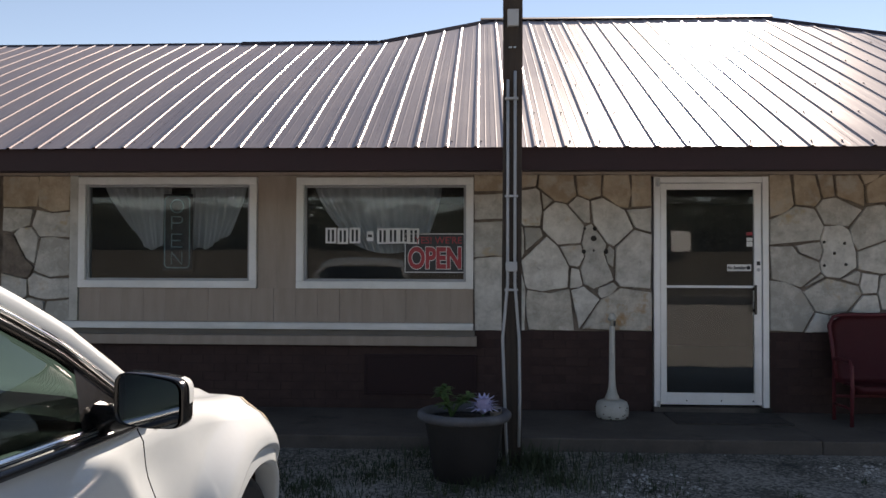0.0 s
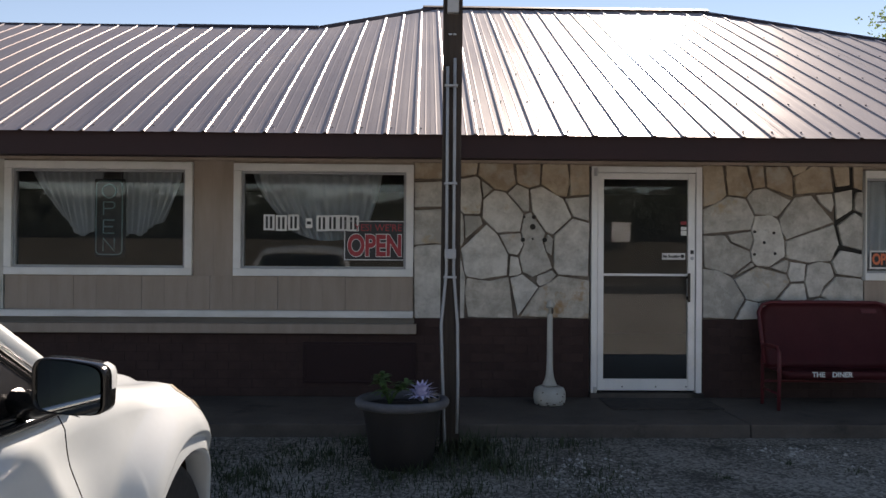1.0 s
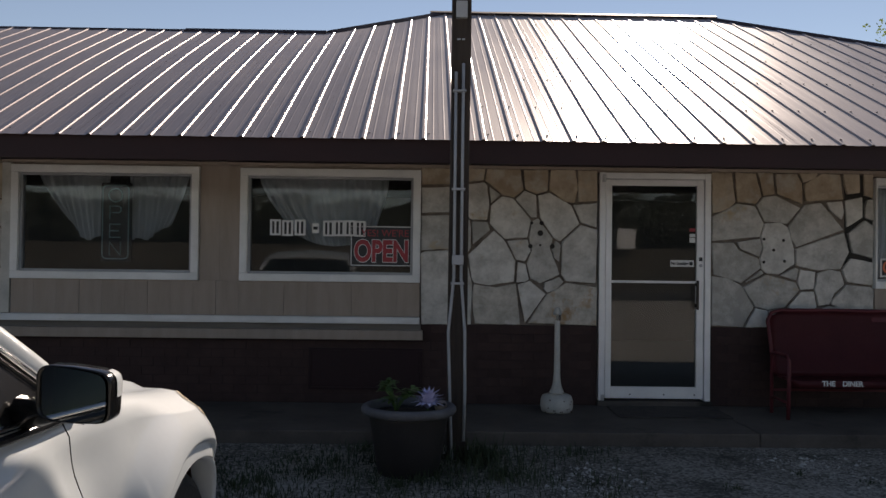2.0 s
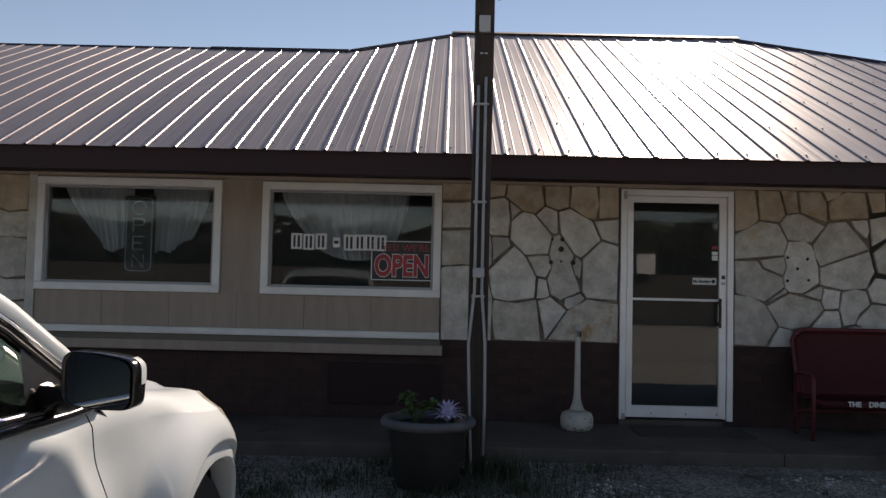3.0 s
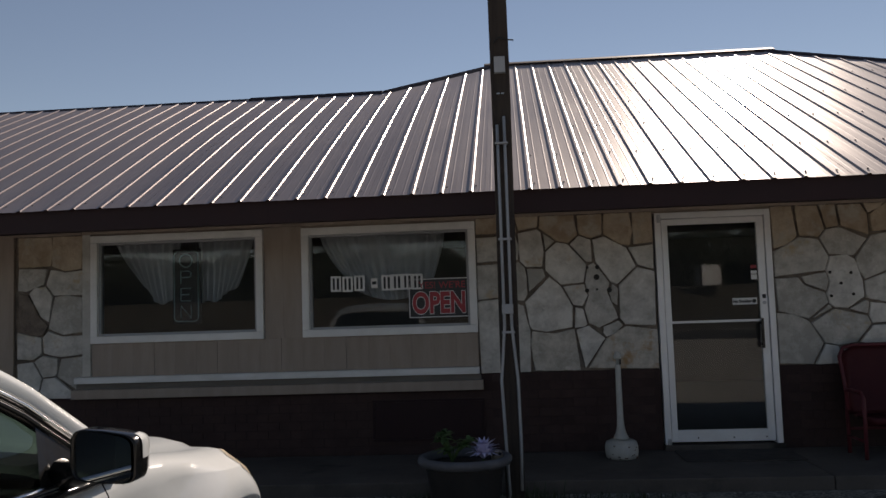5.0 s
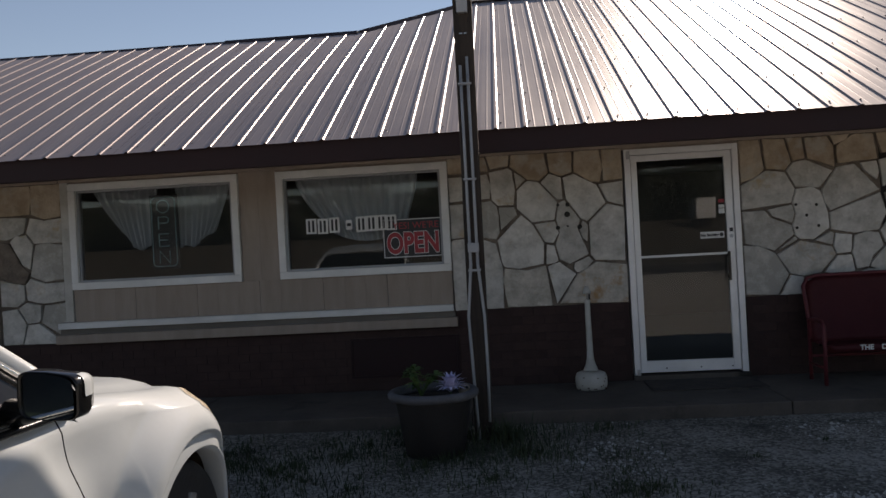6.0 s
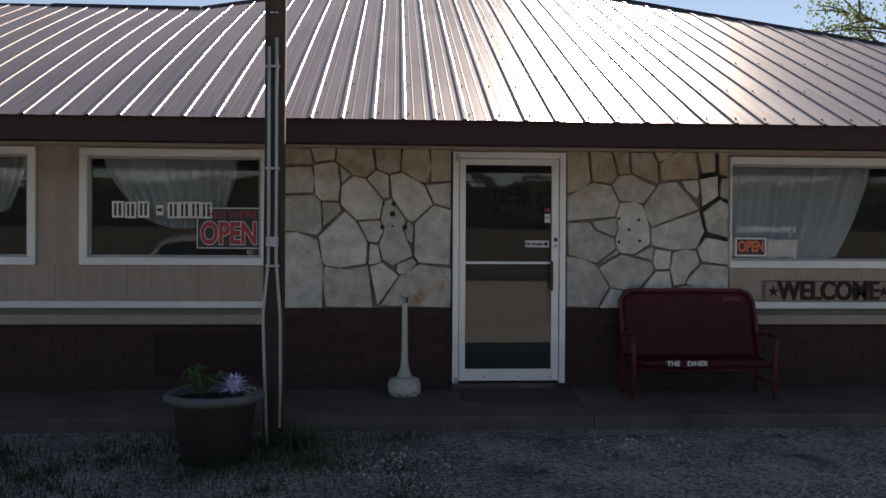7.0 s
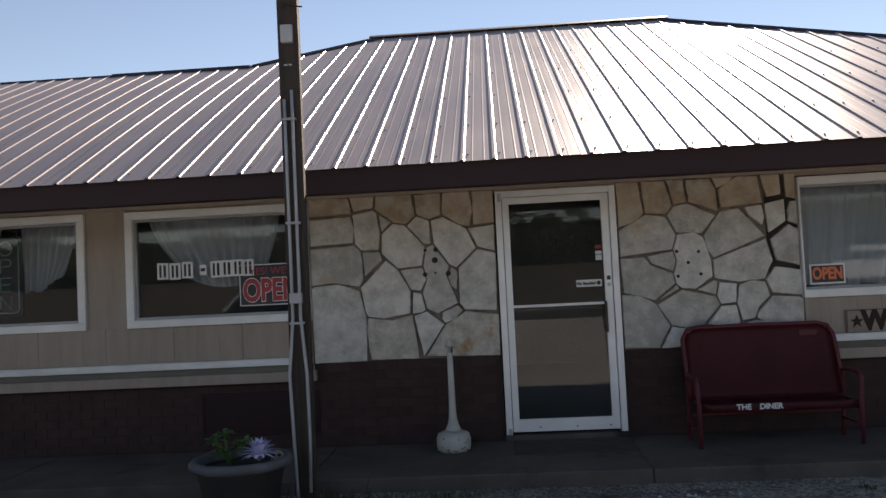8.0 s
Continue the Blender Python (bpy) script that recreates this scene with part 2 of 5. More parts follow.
M = dict(
    roof=mat("brown_roof_metal", (0.325, 0.262, 0.248), (0.40, 0.332, 0.314), 0.42, 0.25, 0.9, 0.10, 22, stretch=(2.0, 0.5, 1), spec=0.40, rvar=0.22),
    trim_brown=mat("dark_brown_trim", (0.018, 0.0058, 0.0066), (0.027, 0.0092, 0.010), 0.6, 0.0, 2.0, 0.1, 40, spec=0.3),
    screw=mat("roof_screw", (0.03, 0.02, 0.02), (0.06, 0.05, 0.05), 0.5, 0.4),
    stone=mat("grey_flagstone", (0.345, 0.328, 0.292), (0.64, 0.618, 0.57), 0.85, 0, 7.0, 1.0, 38, ((0.42, 0.32, 0.20), 3.6, 0.60), each=0.45),
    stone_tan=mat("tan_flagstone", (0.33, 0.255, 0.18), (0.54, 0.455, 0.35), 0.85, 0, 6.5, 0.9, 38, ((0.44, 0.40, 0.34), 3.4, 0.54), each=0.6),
    stone_rust=mat("rust_stained_flagstone", (0.32, 0.292, 0.247), (0.62, 0.58, 0.51), 0.85, 0, 7.0, 1.0, 38, ((0.36, 0.22, 0.11), 4.5, 0.52)),
    stone_pale=mat("lime_marked_flagstone", (0.32, 0.292, 0.247), (0.62, 0.58, 0.51), 0.85, 0, 7.0, 1.0, 38, ((0.72, 0.70, 0.66), 5.5, 0.60)),
    mortar=mat("brown_mortar", (0.105, 0.083, 0.066), (0.25, 0.205, 0.168), 0.95, 0, 9, 0.8, 90),
    hole=mat("drilled_hole_dark", (0.02, 0.018, 0.016), (0.04, 0.036, 0.03), 0.9, 0, 9, 0.3, 90),
    panel=mat("tan_painted_panel", (0.265, 0.21, 0.17), (0.345, 0.28, 0.232), 0.6, 0, 2.5, 0.3, 60, ((0.21, 0.17, 0.135), 1.7, 0.64), each=0.12, stretch=(4, 1, 0.6)),
    white=mat("white_vinyl", (0.62, 0.62, 0.60), (0.78, 0.78, 0.76), 0.4, 0, 3, 0.1, 50, ((0.45, 0.42, 0.37), 3.0, 0.70)),
    dark_board=mat("shadow_gap_board", (0.12, 0.108, 0.094), (0.18, 0.165, 0.147), 0.7, 0, 3, 0.3, 50, stretch=(0.5, 1, 3)),
    ledge=mat("chipped_white_paint", (0.58, 0.58, 0.56), (0.78, 0.78, 0.76), 0.5, 0, 5, 0.5, 50, ((0.16, 0.13, 0.10), 6.5, 0.655), stretch=(0.6, 1, 2)),
    alu=mat("white_aluminium", (0.68, 0.68, 0.67), (0.82, 0.82, 0.81), 0.35, 0.1, 3, 0.06, 60, ((0.42, 0.40, 0.36), 4.0, 0.72)),
    brick=mat("maroon_painted_brick", (0.037, 0.0205, 0.0185), (0.062, 0.036, 0.032), 0.75, 0, 5, 0.5, 60, spec=0.25, stain=((0.06, 0.042, 0.036), 4.0, 0.74), each=0.2),
    joint=mat("maroon_joint", (0.026, 0.0118, 0.010), (0.042, 0.019, 0.016), 0.85, 0, 9, 0.6, 90),
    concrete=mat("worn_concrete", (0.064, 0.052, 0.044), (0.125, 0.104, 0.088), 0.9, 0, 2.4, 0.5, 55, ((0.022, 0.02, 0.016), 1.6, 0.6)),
    gravel=mat("gravel_ground", (0.42, 0.398, 0.36), (0.68, 0.655, 0.60), 0.95, 0, 0.7, 1.0, 38, ((0.10, 0.10, 0.06), 0.5, 0.66), cells=48),
    pebble=mat("gravel_stone", (0.26, 0.25, 0.225), (0.60, 0.58, 0.53), 0.9, 0, 22, 0.3, 80),
    dirt=mat("packed_dirt", (0.085, 0.078, 0.064), (0.34, 0.315, 0.27), 0.95, 0, 1.1, 1.0, 42, stain=((0.04, 0.039, 0.027), 1.7, 0.58), cells=55),
    asphalt=mat("road_asphalt", (0.04, 0.04, 0.042), (0.065, 0.065, 0.066), 0.9, 0, 0.4, 0.5, 40),
    field=mat("dry_grass_field", (0.07, 0.06, 0.042), (0.13, 0.11, 0.08), 0.95, 0, 0.12, 0.3, 3),
    post=mat("weathered_dark_timber", (0.018, 0.012, 0.009), (0.055, 0.040, 0.030), 0.85, 0, 4, 0.7, 40, stretch=(5, 5, 0.35)),
    conduit=mat("grey_pvc", (0.26, 0.27, 0.28), (0.36, 0.37, 0.38), 0.5, 0, 5, 0.1, 60),
    steel=mat("galvanised_steel", (0.35, 0.36, 0.37), (0.55, 0.56, 0.57), 0.4, 0.8, 8, 0.1, 60),
    red=mat("dark_red_enamel", (0.10, 0.020, 0.025), (0.135, 0.030, 0.036), 0.5, 0, 3, 0.1, 60, ((0.09, 0.03, 0.02), 5, 0.72), spec=0.25),
    white_dirty=mat("stained_white_plastic", (0.36, 0.35, 0.315), (0.53, 0.52, 0.48), 0.5, 0, 6, 0.2, 60, ((0.26, 0.19, 0.12), 7, 0.63)),
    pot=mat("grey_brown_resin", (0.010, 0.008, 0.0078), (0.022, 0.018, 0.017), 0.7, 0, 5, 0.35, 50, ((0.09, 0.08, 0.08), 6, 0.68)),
    pot_rim=mat("lighter_resin_rim", (0.065, 0.065, 0.07), (0.13, 0.13, 0.138), 0.7, 0, 5, 0.35, 50),
    soil=mat("potting_soil", (0.02, 0.014, 0.01), (0.05, 0.035, 0.025), 0.95, 0, 20, 0.8, 80),
    leaf=mat("green_leaf", (0.035, 0.075, 0.018), (0.08, 0.15, 0.035), 0.55, 0, 6, 0.2, 50, each=0.3),
    leaf_tree=mat("spring_foliage", (0.04, 0.07, 0.022), (0.08, 0.125, 0.045), 0.6, 0, 0.8, 0.0, 5, through_leaf=(0.12, 0.17, 0.06)),
    leaf_far=mat("far_foliage", (0.013, 0.019, 0.013), (0.030, 0.040, 0.027), 0.8, 0, 0.2, 0.3, 2),
    grass=mat("weedy_grass", (0.022, 0.034, 0.012), (0.05, 0.066, 0.026), 0.7, 0, 2, 0, 20),
    petal=mat("pale_lilac_petal", (0.42, 0.40, 0.62), (0.66, 0.64, 0.80), 0.6, 0, 9, 0.1, 50),
    bark=mat("grey_bark", (0.04, 0.033, 0.026), (0.09, 0.075, 0.06), 0.9, 0, 5, 0.8, 30),
    black=mat("black_rubber", (0.012, 0.012, 0.012), (0.025, 0.024, 0.024), 0.75, 0, 10, 0.3, 60),
    black_gloss=mat("black_plastic", (0.010, 0.010, 0.011), (0.018, 0.018, 0.019), 0.18, 0, 10, 0.0, 60, spec=0.35, rvar=0.04),
    mat_rubber=mat("worn_door_mat", (0.035, 0.028, 0.025), (0.07, 0.058, 0.05), 0.95, 0, 12, 0.6, 90),
    shell=mat("smooth_black_shell", (0.007, 0.007, 0.007), (0.011, 0.011, 0.011), 0.16, 0, 10, 0.0, 60, spec=0.3, rvar=0.04),
    car=mat("white_car_paint", (0.395, 0.425, 0.435), (0.445, 0.475, 0.485), 0.6, 0, 1.2, 0.0, 40, coat=0.7, spec=0.1, rvar=0.1),
    chrome=mat("chrome", (0.7, 0.7, 0.7), (0.8, 0.8, 0.8), 0.12, 1.0),
    mirror=mat("mirror_glass", (0.40, 0.42, 0.425), (0.45, 0.47, 0.475), 0.02, 1.0, rvar=0.0),
    amber=mat("amber_lens", (0.70, 0.56, 0.38), (0.76, 0.63, 0.46), 0.3, 0, coat=1.0),
    lens=mat("headlamp_lens", (0.42, 0.42, 0.42), (0.52, 0.52, 0.52), 0.3, 0.0, coat=1.0),
    rust=mat("rusty_dark_liner", (0.03, 0.02, 0.014), (0.11, 0.06, 0.03), 0.9, 0, 12, 0.6, 60),
    seat=mat("grey_seat_cloth", (0.05, 0.05, 0.045), (0.10, 0.10, 0.09), 0.9, 0, 8, 0.2, 80),
    room=mat("interior_brown_wall", (0.10, 0.075, 0.055), (0.16, 0.12, 0.09), 0.8, 0, 1.5, 0.1, 30),
    floor=mat("interior_floor", (0.06, 0.045, 0.035), (0.12, 0.09, 0.07), 0.6, 0, 2.0, 0.1, 30),
    wood=mat("table_wood", (0.10, 0.05, 0.025), (0.20, 0.11, 0.055), 0.45, 0, 3, 0.1, 30, stretch=(1, 6, 6)),
    sign_black=mat("sign_black", (0.012, 0.012, 0.014), (0.022, 0.022, 0.024), 0.5, 0, 5, 0, 40),
    sign_white=mat("sign_white", (0.62, 0.62, 0.60), (0.72, 0.72, 0.70), 0.5, 0, 5, 0, 40),
    sign_red=mat("sign_red", (0.32, 0.02, 0.03), (0.42, 0.035, 0.045), 0.5, 0, 5, 0, 40),
    sign_orange=mat("sign_orange", (0.62, 0.13, 0.05), (0.75, 0.18, 0.07), 0.5, 0, 5, 0, 40),
    sign_wood=mat("sign_board_wood", (0.22, 0.175, 0.135), (0.34, 0.28, 0.215), 0.8, 0, 4, 0.4, 40, stretch=(0.6, 4, 5)),
    neon=mat("unlit_neon_tube", (0.34, 0.52, 0.53), (0.42, 0.62, 0.63), 0.25, 0, 5, 0, 40),
    truck=mat("white_truck_paint", (0.66, 0.67, 0.68), (0.76, 0.77, 0.78), 0.35, 0, 1, 0, 20, coat=0.4),
    pane=glass("window_glass", (0.80, 0.82, 0.83)),
    car_pane=glass("car_glass", (0.10, 0.165, 0.14), film=0.003),
    sheer=sheer("sheer_curtain", (0.86, 0.88, 0.89), 0.22),
)


# ---- mesh helpers ----
def part(name, bm, material, parent=None, label="", smooth=False):
    me = bpy.data.meshes.new(name)
    if smooth:
        for f in bm.faces:
            f.smooth = True
    bm.to_mesh(me)
    bm.free()
    me.materials.append(material)
    ob = new(name, me)
    ob.parent = parent
    if label:
        ob["label"] = label
    return ob


def thing(name, m, label, category, group="", kind=""):
    ob = new(name)
    ob.matrix_world = m
    ob.empty_display_size = 0.1
    return tagged(ob, label, category, group, kind)


def box(bm, x0, x1, y0, y1, z0, z1, bevel=0.0):
    vs = [bm.verts.new((x, y, z)) for x in (x0, x1) for y in (y0, y1) for z in (z0, z1)]
    fs = [bm.faces.new([vs[i] for i in q]) for q in ((0, 1, 3, 2), (4, 6, 7, 5), (0, 4, 5, 1), (2, 3, 7, 6), (0, 2, 6, 4), (1, 5, 7, 3))]
    if bevel:
        es = {e for f in fs for e in f.edges}
        bmesh.ops.bevel(bm, geom=list(es), offset=bevel, segments=2, affect="EDGES", profile=0.6)
    return bm


def bx(*a, bevel=0.0):
    return box(bmesh.new(), *a, bevel=bevel)


def lathe(bm, prof, n=24, at=(0, 0, 0)):
    rings = []
    for r, z in prof:
        rings.append([bm.verts.new((at[0] + r * math.cos(2 * math.pi * k / n), at[1] + r * math.sin(2 * math.pi * k / n), at[2] + z)) for k in range(n)])
    for a, b in zip(rings, rings[1:]):
        for k in range(n):
            bm.faces.new((a[k], a[(k + 1) % n], b[(k + 1) % n], b[k]))
    bm.faces.new(list(reversed(rings[0])))
    bm.faces.new(rings[-1])
    return bm


def tube(bm, pts, r, n=8):
    """A pipe along points; r a radius, or one per point."""
    pts = [Vector(p) for p in pts]
    rs = r if isinstance(r, (list, tuple)) else [r] * len(pts)
    rings = []
    for i, p in enumerate(pts):
        d = (pts[min(i + 1, len(pts) - 1)] - pts[max(i - 1, 0)]).normalized()
        a = d.orthogonal().normalized() if abs(d.z) > 0.99 or i == 0 else (prev - d * prev.dot(d)).normalized()
        prev = a
        b = d.cross(a)
        rings.append([bm.verts.new(p + rs[i] * (a * math.cos(2 * math.pi * k / n) + b * math.sin(2 * math.pi * k / n))) for k in range(n)])
    for s, t in zip(rings, rings[1:]):
        for k in range(n):
            bm.faces.new((s[k], s[(k + 1) % n], t[(k + 1) % n], t[k]))
    bm.faces.new(list(reversed(rings[0])))
    bm.faces.new(rings[-1])
    return bm


def grid(bm, rows):
    """A skin over rows of points."""
    vs = [[bm.verts.new(p) for p in row] for row in rows]
    for a, b in zip(vs, vs[1:]):
        for k in range(len(a) - 1):
            bm.faces.new((a[k], a[k + 1], b[k + 1], b[k]))
    return bm


def letters(name, text, size, depth, m, material, parent, label="", stretch=1.0, heavy=0.0):
    """Raised lettering in the built-in font, centred on the pose m, which looks along its own +z."""
    cu = bpy.data.curves.new(name, "FONT")
    cu.body, cu.size, cu.extrude, cu.align_x, cu.align_y, cu.offset = text, size, depth, "CENTER", "CENTER", heavy
    tmp = bpy.data.objects.new(name, cu)
    me = bpy.data.meshes.new_from_object(tmp)
    bpy.data.objects.remove(tmp)
    bpy.data.curves.remove(cu)
    me.materials.clear()
    me.materials.append(material)
    me.transform(m @ Matrix.Diagonal((stretch, 1, 1, 1)))
    ob = new(name, me)
    ob.parent = parent
    if label:
        ob["label"] = label
    return ob


def ease(a, b, x):
    """A smooth step from 0 at a to 1 at b."""
    s = min(1.0, max(0.0, (x - a) / (b - a)))
    return s * s * (3 - 2 * s)


def facing(x, y, z):
    """A pose on the front wall whose +z looks out at the lot."""
    return pose(x, y, z, 90, 0, 0)


# ---- ground ----
def ground_z(x, y):
    """The lot drops a little from the walk."""
    s = min(1.0, max(0.0, (-1.3 - y) / 3.2))
    return -0.09 * s * s * (3 - 2 * s)


def far_z(y):
    """The field across the road climbs to the woods."""
    s = min(1.0, max(0.0, (-80 - y) / 45))
    return -0.06 + 4.0 * s * s * (3 - 2 * s)


bm = bmesh.new()
xs = [-3000, -400, -100, -40] + [-20 + 0.5 * k for k in range(81)] + [40, 100, 400, 3000]
ys = [-3000, -400, -100, -40, -20] + [-12 + 0.4 * k for k in range(36)] + [20, 60, 200, 3000]
grid(bm, [[(x, y, ground_z(x, y) + (0.012 * noise.noise((x * 0.9, y * 0.9, 0)) if -3.5 < y + 4 < 2.3 and abs(x) < 20 else 0)) for x in xs] for y in ys])
ground = tagged(part("ground", bm, M["gravel"], smooth=True), "grey gravel car park ground", "ground", kind="structure")
bm = bx(-400, 400, -36, -26, -0.2, -0.07)
tagged(part("road", bm, M["asphalt"]), "dark asphalt road across the lot", "road", kind="structure")
bm = bmesh.new()
grid(bm, [[(x, y, far_z(y)) for x in (-900, 0, 900)] for y in [-38 - 6 * k for k in range(20)] + [-420, -1500]])
tagged(part("field", bm, M["field"]), "rough grass verge and field across the road", "field", kind="structure")

# trodden dirt and thin turf before the walk, with a ragged edge
bm = bmesh.new()
edge_n = 220
cols = []
for i in range(edge_n + 1):
    x = -9.5 + 18.0 * i / edge_n
    out = -3.2 - 0.5 * min(1.0, max(0.0, (1.1 - x) / 2.4)) + 0.34 * noise.noise((x * 1.1, 3.0, 0)) + 0.2 * noise.noise((x * 4.0, 9.0, 0)) + 0.1 * noise.noise((x * 13.0, 5.0, 0))
    cols.append([(x, -1.2 + (out + 1.2) * s, ground_z(x, -1.2 + (out + 1.2) * s) + (0.016 if s < 0.9 else 0.001)) for s in (0, 0.2, 0.4, 0.6, 0.8, 0.93, 1.0)])
grid(bm, cols)
tagged(part("verge", bm, M["dirt"], smooth=True), "dark trodden dirt and thin turf along the walk", "verge", kind="structure")

# the concrete walk, cast in bays
walk_top = 0.12
slab = thing("pavement", pose(0, 0, 0), "dark worn concrete walk along the diner front", "pavement", kind="structure")
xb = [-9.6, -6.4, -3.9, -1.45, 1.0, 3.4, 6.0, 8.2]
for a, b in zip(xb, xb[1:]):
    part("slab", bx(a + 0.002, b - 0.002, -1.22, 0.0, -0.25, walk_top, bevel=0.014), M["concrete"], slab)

# ---- building ----
EAVE_Y, EAVE_Z, SLOPE = -1.20, 2.358, 0.4872
RIDGE_Y, LOW_Y = 4.04, 2.61
RIDGE_L, RIDGE_R = -1.40, 2.27
ROOF_L, ROOF_R = -13.0, RIDGE_R + RIDGE_Y - EAVE_Y


def roof_z(y):
    return EAVE_Z + SLOPE * (y - EAVE_Y)


def roof_top(x):
    """How far back the front slope reaches at x: low ridge, hip, ridge, hip."""
    if x > RIDGE_R:
        return RIDGE_Y - (x - RIDGE_R)
    if x > RIDGE_L:
        return RIDGE_Y
    return max(LOW_Y, RIDGE_Y - (RIDGE_L - x))


roof = thing("roof", pose(0, 0, 0), "brown ribbed metal hip roof shining in low sun", "roof", kind="structure")
RIB = 0.2300
RIB0 = 0.006 - 70 * RIB
prof = [(-0.1150, 0.0), (-0.080, 0.0), (-0.075, 0.0011), (-0.069, 0.0011), (-0.064, 0.0), (-0.021, 0.0), (-0.0155, 0.0032), (-0.010, 0.0108), (0.010, 0.0108), (0.0155, 0.0032), (0.021, 0.0), (0.064, 0.0), (0.069, 0.0011), (0.075, 0.0011), (0.080, 0.0)]


def roof_panel(first, ribs):
    bm = bmesh.new()
    pts = []
    for k in range(ribs):
        c = RIB0 + (first + k) * RIB
        warp = random.Random(first * 10 + k).uniform(-0.010, 0.010)
        pts += [(c + dx, h + warp * dx * (abs(dx) > 0.02)) for dx, h in prof]
    pts.append((pts[-1][0] + 0.0350, 0.0))
    pts = [(x, h) for x, h in pts if ROOF_L < x < ROOF_R - 0.05]
    rng = random.Random(first)
    tilt = rng.uniform(-0.0008, 0.0008)
    rows = []
    for s in range(9):
        row = []
        for x, h in pts:
            y = EAVE_Y - 0.05 + (roof_top(x) - EAVE_Y + 0.05) * s / 8
            sag = 0.038 * ease(-0.6, -2.4, x) * math.sin(math.pi * s / 8)
            wob = sag + 0.0022 * noise.noise((x * 1.6, y * 0.9, 3.0)) + tilt * (x - pts[0][0])
            row.append((x, y, roof_z(y) + h + wob))
        rows.append(row)
    grid(bm, rows)
    return part("roof_panel", bm, M["roof"], roof)


k = 0
while RIB0 + k * RIB < ROOF_R:
    if RIB0 + k * RIB > ROOF_L - 0.9:
        roof_panel(k, 4)
    k += 4
# screws in rows across the slope
bm = bmesh.new()
for row_y in (-1.12, -0.38, 0.53, 1.45, 2.35, 3.3):
    k = 0
    while RIB0 + k * RIB < ROOF_R:
        x = RIB0 + k * RIB + 0.042
        if x > ROOF_L and row_y < roof_top(x) - 0.1:
            z = roof_z(row_y)
            box(bm, x - 0.006, x + 0.006, row_y - 0.006, row_y + 0.006, z, z + 0.006)
        k += 1
tagged(part("screws", bm, M["screw"], roof), kind="stuff")
# deck below the metal, and the back slopes
bm = bmesh.new()
front = [(ROOF_L, EAVE_Y), (ROOF_R, EAVE_Y), (RIDGE_R, RIDGE_Y), (RIDGE_L, RIDGE_Y), (RIDGE_L - (RIDGE_Y - LOW_Y), LOW_Y), (ROOF_L, LOW_Y)]
bm.faces.new([bm.verts.new((x, y, roof_z(y) - 0.03)) for x, y in front])
BACK = 2 * RIDGE_Y - EAVE_Y
bm.faces.new([bm.verts.new(p) for p in ((ROOF_R, EAVE_Y, EAVE_Z - 0.03), (ROOF_R, BACK, EAVE_Z - 0.03), (RIDGE_R, RIDGE_Y, roof_z(RIDGE_Y) - 0.03))])
bm.faces.new([bm.verts.new(p) for p in ((ROOF_R, BACK, EAVE_Z - 0.03), (RIDGE_L - 5.3, BACK, EAVE_Z - 0.03), (RIDGE_L, RIDGE_Y, roof_z(RIDGE_Y) - 0.03), (RIDGE_R, RIDGE_Y, roof_z(RIDGE_Y) - 0.03))])
bm.faces.new([bm.verts.new(p) for p in ((ROOF_L, LOW_Y, roof_z(LOW_Y) - 0.03), (RIDGE_L, LOW_Y, roof_z(LOW_Y) - 0.03), (RIDGE_L, 2 * LOW_Y - EAVE_Y, EAVE_Z - 0.03), (ROOF_L, 2 * LOW_Y - EAVE_Y, EAVE_Z - 0.03))])
bm.faces.new([bm.verts.new(p) for p in ((RIDGE_L, RIDGE_Y, roof_z(RIDGE_Y) - 0.03), (RIDGE_L - 5.3, BACK, EAVE_Z - 0.03), (RIDGE_L - 5.3, EAVE_Y, EAVE_Z - 0.04))])
part("roof_deck", bm, M["trim_brown"], roof)


def cap(name, a, b, w=0.13):
    """A folded cap along a ridge or hip."""
    a, b = Vector(a), Vector(b)
    d = (b - a).normalized()
    side = d.cross(Vector((0, 0, 1))).normalized()
    bm = bmesh.new()
    sec = [(-w, -0.062), (-w, -0.05), (-0.02, 0.0), (0.02, 0.0), (w, -0.05), (w, -0.062)]
    rows = [[p + side * u + Vector((0, 0, v)) for u, v in sec] for p in (a, b)]
    grid(bm, rows)
    for row in rows:
        bm.faces.new([bm.verts.new(p) for p in row])
    return part(name, bm, M["trim_brown"], roof)


zt, zl = roof_z(RIDGE_Y) + 0.03, roof_z(LOW_Y) + 0.03
vx = RIDGE_L - (RIDGE_Y - LOW_Y)
cap("ridge_cap", (RIDGE_L - 0.18, RIDGE_Y, zt - 0.002), (RIDGE_R + 0.18, RIDGE_Y, zt - 0.002), 0.12)
cap("ridge_cap", (ROOF_L, LOW_Y, zl - 0.022), (-4.50, LOW_Y, zl - 0.022), 0.085)
cap("ridge_cap", (-4.57, LOW_Y, zl - 0.010), (vx - 0.02, LOW_Y, zl - 0.010), 0.092)
cap("hip_cap", (vx, LOW_Y, zl - 0.005), (RIDGE_L, RIDGE_Y, zt - 0.005), 0.10)
cap("hip_cap", (ROOF_R, EAVE_Y, EAVE_Z + 0.01), (RIDGE_R, RIDGE_Y, zt - 0.005), 0.10)

